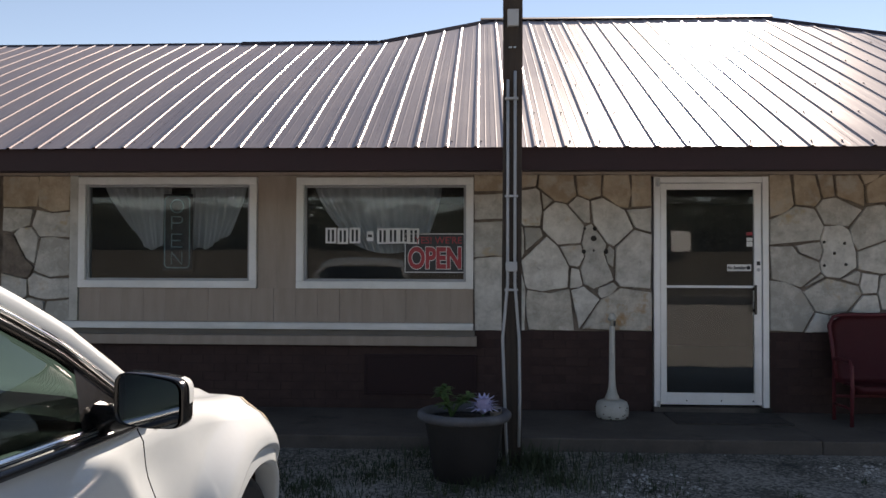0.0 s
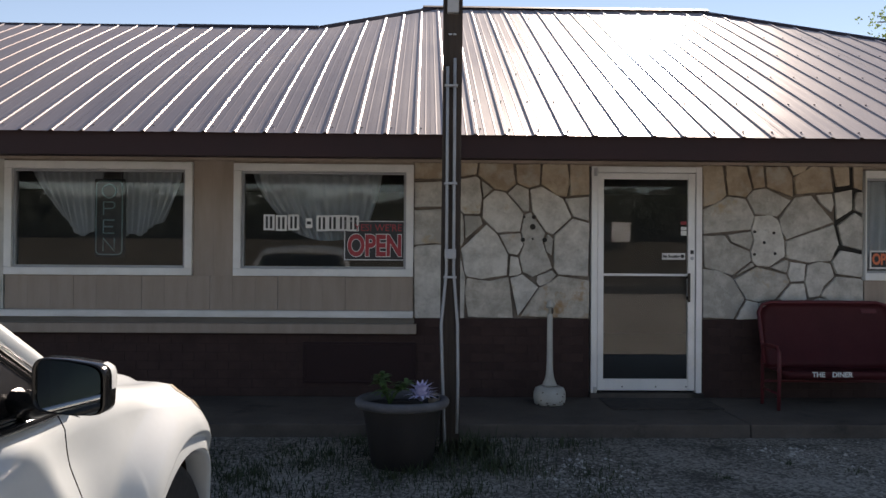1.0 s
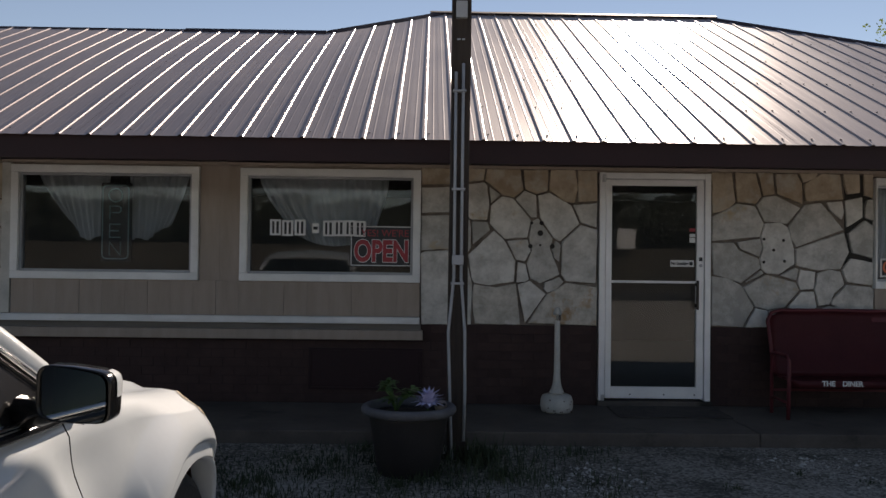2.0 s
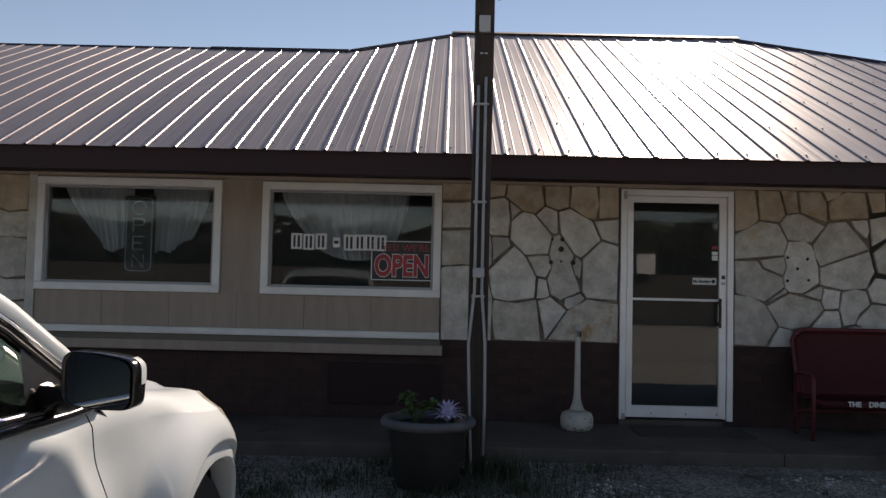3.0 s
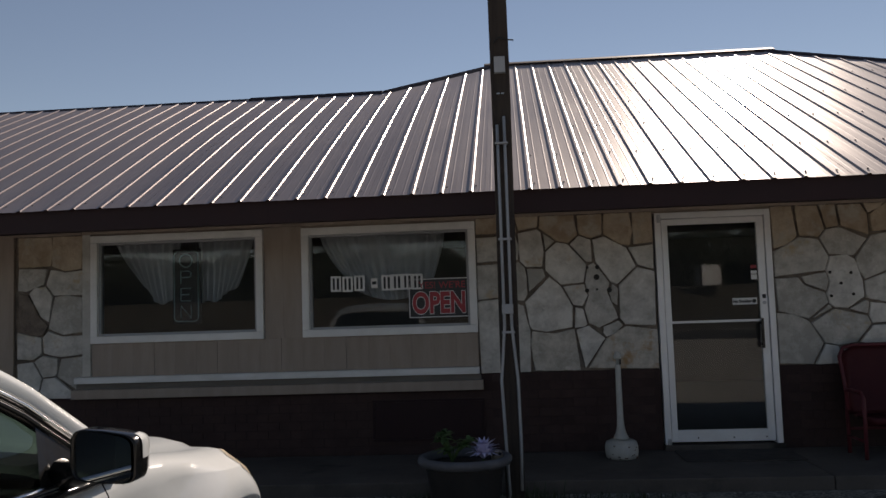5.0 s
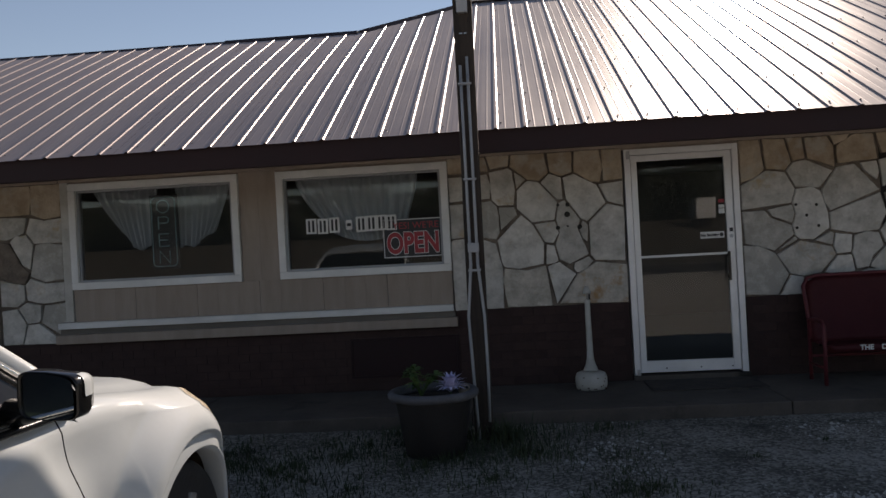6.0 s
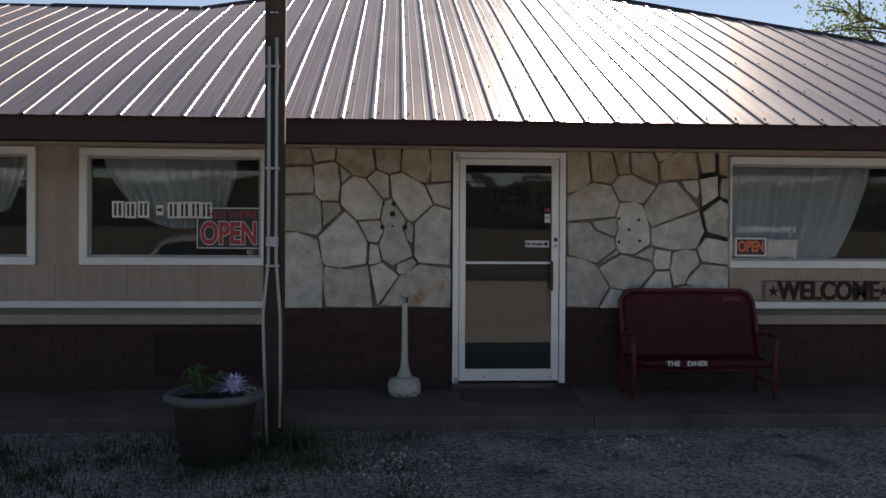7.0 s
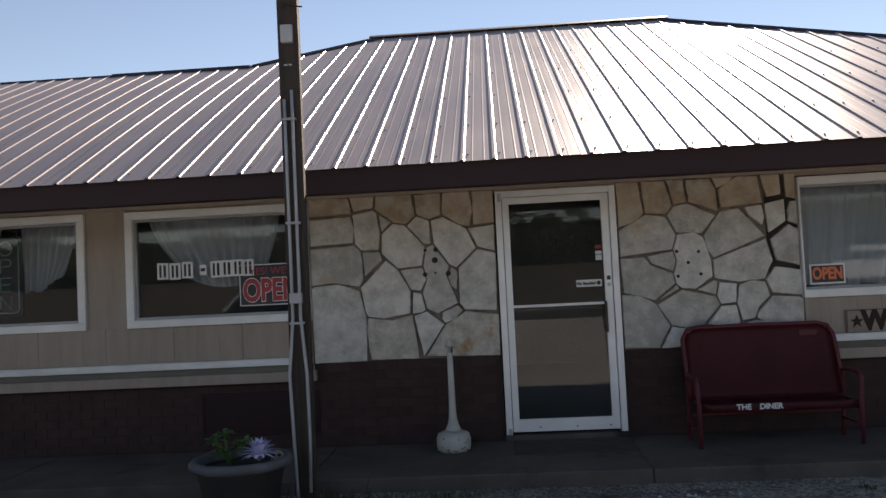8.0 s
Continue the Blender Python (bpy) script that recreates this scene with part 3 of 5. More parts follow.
fascia = tagged(part("fascia", bx(ROOF_L, ROOF_R, EAVE_Y, EAVE_Y + 0.03, 2.161, EAVE_Z - 0.012, bevel=0.004), M["trim_brown"]), "dark brown fascia board under the metal roof", "fascia", kind="structure")
soffit = tagged(part("soffit", bx(ROOF_L, ROOF_R, EAVE_Y + 0.032, 0.3, 2.285, 2.30), M["trim_brown"]), "dark brown soffit under the eave", "soffit", kind="structure")
trim = thing("trim", pose(0, 0, 0), "beige trim strip along the wall top", "trim", kind="structure")
part("strip", bx(-11.8, -5.42, -0.03, -0.005, 2.262, 2.284, bevel=0.003), M["panel"], trim)
part("strip", bx(-5.40, 6.68, -0.055, -0.032, 2.258, 2.284, bevel=0.003), M["panel"], trim)

# room behind the windows
bm = bmesh.new()
box(bm, -11.8, 6.7, 6.0, 6.2, -0.2, 2.7)
box(bm, -11.95, -11.8, 0.17, 6.0, -0.2, 2.7)
box(bm, 6.7, 6.85, -0.0, 6.0, -0.2, 2.7)
tagged(part("wall_back", bm, M["room"]), "plain brown dining room walls", "wall", kind="structure")
tagged(part("floor", bx(-11.8, 6.7, 0.17, 6.0, -0.1, 0.15), M["floor"]), "dark dining room floor", "floor", kind="structure")
tagged(part("ceiling", bx(-11.8, 6.7, 0.17, 6.0, 2.45, 2.6), M["room"]), "dim dining room ceiling", "ceiling", kind="structure")

# front wall: openings are real gaps between these pieces
WIN = [(-5.32, -3.635, 1.214, 2.242), (-3.265, -1.632, 1.214, 2.236), (2.53, 4.15, 1.208, 2.222), (4.51, 6.15, 1.215, 2.238)]
wall = thing("wall_front", pose(0, 0, 0), "diner front wall of flagstone, panelling and brick", "wall", kind="structure")
bm = bmesh.new()
box(bm, -11.8, -5.32, 0.022, 0.17, 0.7, 2.30)
box(bm, -1.632, -0.012, 0.022, 0.17, 0.7, 2.30)
box(bm, 1.032, 2.53, 0.022, 0.17, 0.7, 2.30)
part("mortar_bed", bm, M["mortar"], wall)
part("dark_mortar", bx(2.27, 2.529, 0.018, 0.0215, 1.36, 2.25), M["hole"], wall, "blackened old mortar")
bm = bmesh.new()
for a, b in ((-5.32, -1.632), (2.53, 6.7)):
    box(bm, a, b, 0.01, 0.17, 0.7, 1.216)
    box(bm, a, b, 0.01, 0.17, 2.236, 2.30)
box(bm, -3.633, -3.267, 0.01, 0.17, 1.216, 2.236)
box(bm, 4.152, 4.508, 0.01, 0.17, 1.216, 2.236)
box(bm, 6.152, 6.7, 0.01, 0.17, 1.216, 2.236)
box(bm, -0.012, 1.032, 0.02, 0.17, 2.24, 2.30)
part("sheathing", bm, M["panel"], wall)
bm = bmesh.new()
box(bm, -11.8, -0.012, -0.004, 0.17, -0.1, 0.7)
box(bm, 1.032, 6.7, -0.004, 0.17, -0.1, 0.7)
box(bm, -1.632, -0.012, -0.004, 0.021, 0.7, 0.838)
box(bm, 1.032, 2.53, -0.004, 0.021, 0.7, 0.838)
box(bm, -0.012, 1.032, 0.02, 0.17, -0.1, 0.15)
part("block_base", bm, M["joint"], wall)


def planks(x0, x1, z0, z1, width=0.2032, gap=0.0035, y=-0.012):
    x = x0
    n = max(1, round((x1 - x0) / width))
    w = (x1 - x0) / n
    for i in range(n):
        a = x0 + i * w
        left, right = (gap / 2, 0.0004) if i % 3 == 0 else (0.0004, gap / 2) if i % 3 == 2 else (0.0004, 0.0004)
        part("plank", bx(a + left, a + w - right, y, y + 0.02, z0, z1), M["panel"], wall)


planks(-5.32, -1.634, 0.9, 1.213)
planks(-3.632, -3.268, 1.215, 2.256)
planks(2.535, 6.7, 0.9, 1.207)
planks(4.153, 4.507, 1.209, 2.256)
planks(6.153, 6.7, 1.209, 2.256)
for a in range(14):
    part("plank", bx(-11.7 + a * 0.4, -11.7 + a * 0.4 + 0.394, -0.012, 0.018, 0.7, 2.26), M["panel"], wall)
    part("batten", bx(-11.72 + a * 0.4, -11.72 + a * 0.4 + 0.04, -0.034, -0.0125, 0.7, 2.26, bevel=0.003), M["panel"], wall)


def band(name, x0, x1, label):
    b = thing(name, pose(0, 0, 0), label, "sill band", kind="structure")
    part("ledge", bx(x0 + 0.03, x1 - 0.03, -0.085, -0.014, 0.842, 0.902, bevel=0.006), M["ledge"], b, "chipped white ledge strip")
    # the shadow gap below the ledge is put into this strip's dark colour
    part("recess", bx(x0 + 0.02, x1 - 0.02, -0.022, -0.0135, 0.786, 0.8405), M["dark_board"], b, "recessed strip, coloured dark as the shadow gap under the ledge")
    part("apron", bx(x0, x1, -0.085, -0.014, 0.698, 0.785, bevel=0.005), M["panel"], b, "tan painted apron board")


band("trim", -5.49, -1.60, "white and tan sill band under the windows")
band("trim", 2.50, 6.72, "white and tan sill band under the windows")
side_board = tagged(part("trim", bx(-5.405, -5.325, -0.03, 0.02, 0.905, 2.258, bevel=0.004), M["white_dirty"]), "grey-white corner board beside the window bay", "trim", kind="structure")


# flagstones: each grows from a short heart line until it meets its neighbours, less an uneven joint
def reach(p, heart):
    ax, az, bx_, bz, r = heart[:5]
    ex, ez = bx_ - ax, bz - az
    t = max(0.0, min(1.0, ((p[0] - ax) * ex + (p[1] - az) * ez) / max(1e-9, ex * ex + ez * ez)))
    return math.hypot(p[0] - ax - t * ex, p[1] - az - t * ez) - r - (heart[-1] - r) * t


def straighten(ring, tol):
    """Keep only the corners of a ring: a split stone breaks along straight lines."""
    def keep(pts):
        (ax, az), (bx_, bz) = pts[0], pts[-1]
        ln = max(1e-9, math.hypot(bx_ - ax, bz - az))
        far, at = 0.0, 0
        for k in range(1, len(pts) - 1):
            d = abs((bx_ - ax) * (pts[k][1] - az) - (bz - az) * (pts[k][0] - ax)) / ln
            if d > far:
                far, at = d, k
        if far < tol:
            return [pts[0]]
        return keep(pts[:at + 1]) + keep(pts[at:])

    mx, mz = sum(p[0] for p in ring) / len(ring), sum(p[1] for p in ring) / len(ring)
    s = max(range(len(ring)), key=lambda k: math.hypot(ring[k][0] - mx, ring[k][1] - mz))
    ring = ring[s:] + ring[:s]
    h = max(range(len(ring)), key=lambda k: math.hypot(ring[k][0] - ring[0][0], ring[k][1] - ring[0][1]))
    return keep(ring[:h + 1]) + keep(ring[h:] + ring[:1])


def split_edges(ring, seed):
    """Cut each straight edge into short lengths that wander a little, with nipped corners."""
    out = []
    for k, (ax, az) in enumerate(ring):
        bx_, bz = ring[(k + 1) % len(ring)]
        ln = math.hypot(bx_ - ax, bz - az)
        if ln < 1e-4:
            continue
        nip = min(0.005, ln * 0.2)
        nx, nz = (az - bz) / ln, (bx_ - ax) / ln
        m = max(2, int(ln / 0.022))
        for j in range(m + 1):
            d = nip + (ln - 2 * nip) * j / m
            x, z = ax + (bx_ - ax) * d / ln, az + (bz - az) * d / ln
            w = 0.0035 * noise.noise((x * 14, z * 14, seed)) + 0.0025 * noise.noise((x * 45, z * 45, seed))
            out.append((x + nx * w, z + nz * w))
    return out


def flagstone(i, hearts, x0, x1, z0, z1, joint, seed, material):
    h = hearts[i]
    cx, cz = (h[0] + h[2]) / 2, (h[1] + h[3]) / 2
    near = [o for j, o in enumerate(hearts) if j != i and math.hypot((o[0] + o[2]) / 2 - cx, (o[1] + o[3]) / 2 - cz) < 0.75]
    rng = random.Random(seed)
    ring = []
    n = 80
    for k in range(n):
        a = 2 * math.pi * k / n
        dx, dz = math.cos(a), math.sin(a)

        def inside(d):
            p = (cx + dx * d, cz + dz * d)
            if not (x0 < p[0] < x1 and z0 < p[1] < z1):
                return False
            w = joint * (1.0 + 0.9 * noise.noise((p[0] * 5.0, p[1] * 5.0, 4.0))) * (1.0 + 1.3 * (p[0] > 2.26 and p[1] > 1.35))
            own = reach(p, h)
            return all(reach(p, o) - own > w for o in near)

        lo, hi = 0.0, 0.6
        d = 0.02
        while d < 0.6 and inside(d):
            lo = d
            d += 0.02
        hi = min(0.6, lo + 0.02)
        for _ in range(7):
            mid = (lo + hi) / 2
            lo, hi = (mid, hi) if inside(mid) else (lo, mid)
        ring.append((cx + dx * max(0.008, lo), cz + dz * max(0.008, lo)))
    ring = split_edges(straighten(ring, 0.022), seed)
    proud = rng.uniform(-0.014, 0.0)
    tilt_x, tilt_z = rng.uniform(-0.025, 0.025), rng.uniform(-0.025, 0.025)
    bm = bmesh.new()

    def loop(f, y):
        return [bm.verts.new((cx + (x - cx) * f, y + tilt_x * (x - cx) + tilt_z * (z - cz) + (0.004 * noise.noise((x * 9, z * 9, seed)) if f < 1 else 0), cz + (z - cz) * f)) for x, z in ring]

    rings = [loop(1.0, 0.03), loop(1.0, proud + 0.005), loop(0.965, proud), loop(0.72, proud - 0.002), loop(0.4, proud - 0.003)]
    for a, b in zip(rings, rings[1:]):
        for k in range(len(a)):
            bm.faces.new((a[k], a[(k + 1) % len(a)], b[(k + 1) % len(a)], b[k]))
    bm.faces.new(rings[-1])
    bmesh.ops.recalc_face_normals(bm, faces=bm.faces)
    part("flagstone", bm, M[material], wall)


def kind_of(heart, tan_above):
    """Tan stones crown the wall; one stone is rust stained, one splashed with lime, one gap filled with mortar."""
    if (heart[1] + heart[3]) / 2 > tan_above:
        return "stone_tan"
    if -0.52 < heart[0] < -0.5 and heart[1] < 1.0:
        return "stone_rust"
    if -1.03 < heart[0] < -1.01 and heart[1] < 1.1:
        return "stone_pale"
    if heart[0] < -5.7 and 1.55 < heart[1] < 1.72 and heart[3] < 1.52:
        return "mortar"
    return "stone"


def stonework(hearts, x0, x1, z0, z1, tan_above, joint=0.0125):
    for n in range(len(hearts)):
        flagstone(n, hearts, x0, x1, z0, z1, joint, n + int(abs(x0) * 100), kind_of(hearts[n], tan_above))


# heart lines: from (along, height) to (along, height), and the stone's half width at either end
LEFT_UP = [(-1.55, 2.19, -1.35, 2.18, 0.045, 0.045), (-1.52, 1.97, -1.36, 1.96, 0.10, 0.10), (-1.52, 1.69, -1.30, 1.69, 0.12, 0.12), (-1.45, 1.30, -1.33, 1.00, 0.17, 0.17),
    (-1.17, 2.22, -1.12, 2.22, 0.041, 0.048), (-1.11, 2.03, -1.11, 1.88, 0.082, 0.075), (-0.95, 2.19, -0.81, 2.14, 0.068, 0.109), (-0.61, 2.16, -0.56, 2.16, 0.085, 0.085),
    (-0.34, 2.15, -0.28, 2.09, 0.109, 0.096), (-0.11, 2.17, -0.12, 2.03, 0.075, 0.068), (-0.98, 2.05, -0.97, 1.99, 0.027, 0.031), (-0.68, 1.98, -0.59, 1.91, 0.061, 0.048),
    (-0.86, 1.86, -0.78, 1.74, 0.123, 0.116), (-0.47, 1.93, -0.32, 1.78, 0.089, 0.116), (-0.15, 1.87, -0.08, 1.86, 0.068, 0.075)]
LEFT_LOW = [(-1.11, 1.73, -1.09, 1.67, 0.048, 0.061), (-0.78, 1.60, -0.69, 1.52, 0.041, 0.068), (-0.55, 1.74, -0.52, 1.35, 0.034, 0.123), (-0.17, 1.62, -0.17, 1.38, 0.116, 0.143),
    (-0.98, 1.55, -0.95, 1.36, 0.102, 0.164), (-0.70, 1.36, -0.68, 1.27, 0.024, 0.027), (-0.41, 1.54, -0.39, 1.47, 0.017, 0.024), (-0.49, 1.23, -0.39, 1.23, 0.020, 0.020),
    (-1.02, 1.03, -0.86, 1.04, 0.143, 0.150), (-0.63, 1.15, -0.68, 0.99, 0.075, 0.041), (-0.51, 0.92, -0.20, 1.04, 0.068, 0.177)]
RIGHT_UP = [(1.14, 2.15, 1.13, 1.97, 0.078, 0.086), (1.34, 2.15, 1.37, 2.07, 0.094, 0.094), (1.54, 2.20, 1.55, 2.12, 0.051, 0.051), (1.71, 2.17, 1.77, 2.09, 0.094, 0.086),
    (1.90, 2.23, 1.95, 2.23, 0.031, 0.031), (1.99, 2.11, 2.13, 2.13, 0.086, 0.101), (2.32, 2.20, 2.33, 2.15, 0.055, 0.055), (2.50, 2.21, 2.51, 2.13, 0.039, 0.039),
    (2.15, 1.94, 2.19, 1.91, 0.055, 0.055), (2.35, 1.98, 2.34, 1.86, 0.047, 0.055), (2.51, 1.94, 2.52, 1.88, 0.035, 0.035), (1.21, 1.79, 1.33, 1.80, 0.133, 0.156),
    (1.56, 1.92, 1.69, 1.92, 0.094, 0.101), (1.87, 1.72, 2.04, 1.82, 0.101, 0.148), (1.31, 1.58, 1.43, 1.57, 0.035, 0.062), (1.21, 1.47, 1.35, 1.40, 0.117, 0.101)]
RIGHT_LOW = [(1.62, 1.72, 1.64, 1.46, 0.094, 0.125), (1.91, 1.48, 2.12, 1.55, 0.078, 0.140), (2.45, 1.72, 2.45, 1.58, 0.086, 0.086), (2.38, 1.38, 2.46, 1.35, 0.086, 0.086),
    (1.70, 1.33, 1.79, 1.32, 0.027, 0.035), (1.91, 1.31, 1.91, 1.25, 0.055, 0.055), (2.12, 1.27, 2.06, 1.13, 0.086, 0.047), (1.49, 1.19, 1.70, 1.18, 0.101, 0.117),
    (1.16, 1.13, 1.26, 0.99, 0.109, 0.101), (1.39, 1.29, 1.47, 1.31, 0.019, 0.023), (1.80, 1.07, 1.93, 1.11, 0.047, 0.055), (2.24, 1.10, 2.42, 1.14, 0.055, 0.078),
    (1.42, 0.90, 1.48, 0.89, 0.047, 0.047), (1.67, 0.92, 1.84, 0.93, 0.055, 0.058), (2.09, 0.92, 2.35, 0.92, 0.070, 0.078)]
FAR = [(-6.06, 2.15, -5.86, 2.12, 0.119, 0.119), (-5.56, 2.18, -5.56, 2.03, 0.100, 0.100), (-5.98, 1.85, -5.86, 1.86, 0.070, 0.064), (-5.68, 1.81, -5.53, 1.80, 0.080, 0.100),
    (-5.84, 1.69, -5.79, 1.53, 0.080, 0.048), (-5.99, 1.60, -5.91, 1.39, 0.068, 0.080), (-5.58, 1.58, -5.58, 1.41, 0.109, 0.109), (-5.97, 1.21, -5.93, 1.20, 0.090, 0.090),
    (-5.71, 1.21, -5.54, 1.21, 0.084, 0.084), (-5.81, 1.02, -5.72, 1.02, 0.060, 0.060), (-5.54, 1.00, -5.54, 0.91, 0.090, 0.090),
    (-5.75, 0.80, -5.60, 0.80, 0.06, 0.06), (-5.95, 0.95, -5.95, 0.85, 0.08, 0.08)]
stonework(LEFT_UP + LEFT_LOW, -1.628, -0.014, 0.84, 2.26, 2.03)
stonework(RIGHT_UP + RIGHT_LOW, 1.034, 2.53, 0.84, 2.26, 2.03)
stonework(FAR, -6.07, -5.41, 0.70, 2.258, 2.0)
# old drill holes in two of the stones
for x, z, r in [(1.51, 1.65, .014), (1.69, 1.64, .014), (1.6, 1.55, .014), (1.51, 1.44, .014), (1.7, 1.45, .014), (-0.53, 1.77, .02), (-0.54, 1.68, .026), (-0.43, 1.56, .022), (-0.63, 1.56, .02), (-0.54, 1.57, .01), (-0.62, 1.77, .014)]:
    bm = lathe(bmesh.new(), [(r, 0), (r * 0.9, 0.004)], 12)
    bm.transform(facing(x, -0.019, z))
    part("drill_hole", bm, M["hole"], wall)


# ---- windows ----
def window(n, x0, x1, z0, z1, label, jamb=0.068):
    w = thing(f"window_{n}", pose((x0 + x1) / 2, 0, z0), label, "window", "front windows", "structure")
    W, H, f = (x1 - x0) / 2, z1 - z0, 0.068
    fr = bmesh.new()
    for a, b, c, d in ((-W, W, 0, f), (-W, W, H - f, H), (-W, -W + jamb, f, H - f), (W - f, W, f, H - f)):
        box(fr, a, b, -0.045, 0.10, c, d, bevel=0.006)
    part("window_frame", fr, M["white"], w)
    s = bmesh.new()
    g = 0.022
    for a, b, c, d in ((-W + jamb, W - f, f, f + g), (-W + jamb, W - f, H - f - g, H - f), (-W + jamb, -W + jamb + g * jamb / f, f + g, H - f - g), (W - f - g, W - f, f + g, H - f - g)):
        box(s, a, b, -0.012, 0.05, c, d, bevel=0.003)
    part("sash", s, M["conduit"], w, "thin grey inner sash")
    p = part("pane", bx(-W + jamb + 0.003, W - f - 0.01, 0.018, 0.022, f + 0.01, H - f - 0.01), M["pane"], w)
    p.visible_shadow = False
    return w


for n, (w, lab) in enumerate(zip(WIN, ("white framed window with tied sheer curtains", "white framed window with sheer curtain and signs", "white framed window with drawn sheer curtain", "white framed window reflecting the road"))):
    window(n + 1, *w, lab, 0.016 if n == 2 else 0.068)


def curtain(label, x0, x1, top, low, pleats, in0=0.0, in1=0.0, y=0.16):
    """A pleated sheer whose two edges are drawn in towards the hem; low(u) gives the hem's height."""
    bm = bmesh.new()
    rows = []
    N = pleats * 8
    for r in range(15):
        s = r / 14
        row = []
        for i in range(N + 1):
            u = i / N
            z = top + (low(u) - top) * s
            pull = s ** 1.4
            a, b = x0 + in0 * pull, x1 - in1 * pull
            ph = u * pleats * 2 * math.pi + 2.2 * noise.noise((u * 5, s * 1.2, x0))
            deep = 0.034 + 0.03 * noise.noise((u * 4, 1.0, x0))
            row.append((a + (b - a) * u, y + deep * (0.6 + 0.6 * s) * math.sin(ph) + 0.012 * math.sin(ph * 0.37 + 2) + 0.012 * noise.noise((u * 9, s * 3, 7)), z))
        rows.append(row)
    grid(bm, rows)
    ob = part("curtain", bm, M["sheer"], None, smooth=True)
    return tagged(ob, label, "curtain", "sheer curtains")


curtain("white sheer curtain swag drawn towards the middle", -5.16, -4.50, 2.17, lambda u: 1.58 + 0.20 * (1 - u) ** 3 + 0.03 * math.sin(u * 9), 9, 0.26, 0.05)
curtain("white sheer curtain swag tied to the side", -4.34, -3.79, 2.17, lambda u: 1.57 + 0.16 * u * u + 0.02 * math.sin(u * 11), 8, 0.03, 0.17, 0.18)
curtain("white sheer curtain swag behind the signs", -3.13, -1.93, 2.16, lambda u: 1.66 - 0.12 * math.sin(u * math.pi) ** 0.7, 12, 0.34, 0.14)
curtain("white sheer curtain drawn across the window", 2.50, 3.96, 2.14, lambda u: 1.28 + 0.03 * math.sin(u * 14), 14, 0.0, 0.34)


# ---- door ----
door = thing("door_1", pose(0, 0, 0), "white aluminium and glass entrance door, closed", "door", kind="structure")
DZ = 0.165
fr = bmesh.new()
for a, b, c, d in ((0.0, 0.055, DZ, 2.24), (0.965, 1.02, DZ, 2.24), (0.055, 0.965, 2.185, 2.24)):
    box(fr, a, b, -0.03, 0.12, c, d, bevel=0.005)
part("door_frame", fr, M["alu"], door)
lf = bmesh.new()
for a, b, c, d in ((0.06, 0.115, DZ + 0.02, 2.18), (0.895, 0.96, DZ + 0.02, 2.18), (0.115, 0.895, 2.125, 2.18), (0.115, 0.895, DZ + 0.02, 0.29), (0.115, 0.895, 1.235, 1.257)):
    box(lf, a, b, -0.015, 0.03, c, d, bevel=0.004)
leaf = part("door_leaf", lf, M["alu"], door)
for c, d in ((0.285, 1.24), (1.252, 2.13)):
    p = part("pane", bx(0.112, 0.898, 0.004, 0.009, c, d), M["pane"], leaf)
    p.visible_shadow = False
h = bmesh.new()
box(h, 0.876, 0.900, -0.075, -0.055, 1.0, 1.265, bevel=0.006)
box(h, 0.88, 0.9, -0.056, -0.014, 1.02, 1.05)
box(h, 0.88, 0.9, -0.056, -0.014, 1.215, 1.245)
part("door_handle", h, M["black_gloss"], leaf, "black pull handle")
part("push_plate", bx(0.912, 0.95, -0.022, -0.0155, 0.99, 1.27, bevel=0.002), M["alu"], leaf)
bm = lathe(bmesh.new(), [(0.016, 0), (0.016, 0.012), (0.008, 0.014)], 14)
bm.transform(facing(0.93, -0.015, 1.40))
part("lock", bm, M["steel"], leaf)
part("lock_plate", bx(0.915, 0.945, -0.02, -0.0155, 1.44, 1.475), M["sign_black"], leaf)
part("pivot", bx(0.02, 0.05, -0.045, -0.0305, 2.15, 2.225, bevel=0.003), M["steel"], door)
part("pivot", bx(0.02, 0.05, -0.045, -0.0305, DZ, DZ + 0.055, bevel=0.003), M["steel"], door)
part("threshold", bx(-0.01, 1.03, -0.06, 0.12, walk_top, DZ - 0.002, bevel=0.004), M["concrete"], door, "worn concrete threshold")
for n, x in enumerate((0.29, 0.6, 0.88)):
    part("screw_head", bx(x - 0.006, x + 0.006, -0.018, -0.0155, 0.215, 0.227), M["sign_black"], leaf)

no_smoking = thing("door_sticker", pose(0, 0, 0), "small white no smoking sticker on the door glass", "sticker")
part("backing", bx(0.658, 0.872, -0.001, 0.003, 1.388, 1.448), M["sign_white"], no_smoking)
letters("lettering", "No Smoking", 0.037, 0.0008, facing(0.742, -0.003, 1.417), M["sign_black"], no_smoking, "", 0.86, 0.0019)
bm = lathe(bmesh.new(), [(0.018, 0), (0.018, 0.001)], 16)
bm.transform(facing(0.846, -0.0015, 1.418))
part("symbol", bm, M["sign_black"], no_smoking)
for z, h, m in ((1.71, 0.03, "sign_red"), (1.66, 0.03, "sign_white"), (1.61, 0.045, "sign_white")):
    s = tagged(part("door_decal", bx(0.832, 0.885, 0.001, 0.003, z, z + h), M[m]), "small card decal on the door glass", "decal", "decals on the door")

# ---- parked car ----
CAR = pose(-2.53, -5.39, -0.09, 0, 0, 85)
car = thing("car", CAR, "white crossover car parked nose towards the diner", "car")
AXLE, AXLE_R, WR, HALF = 1.0, -1.68, 0.35, 0.92


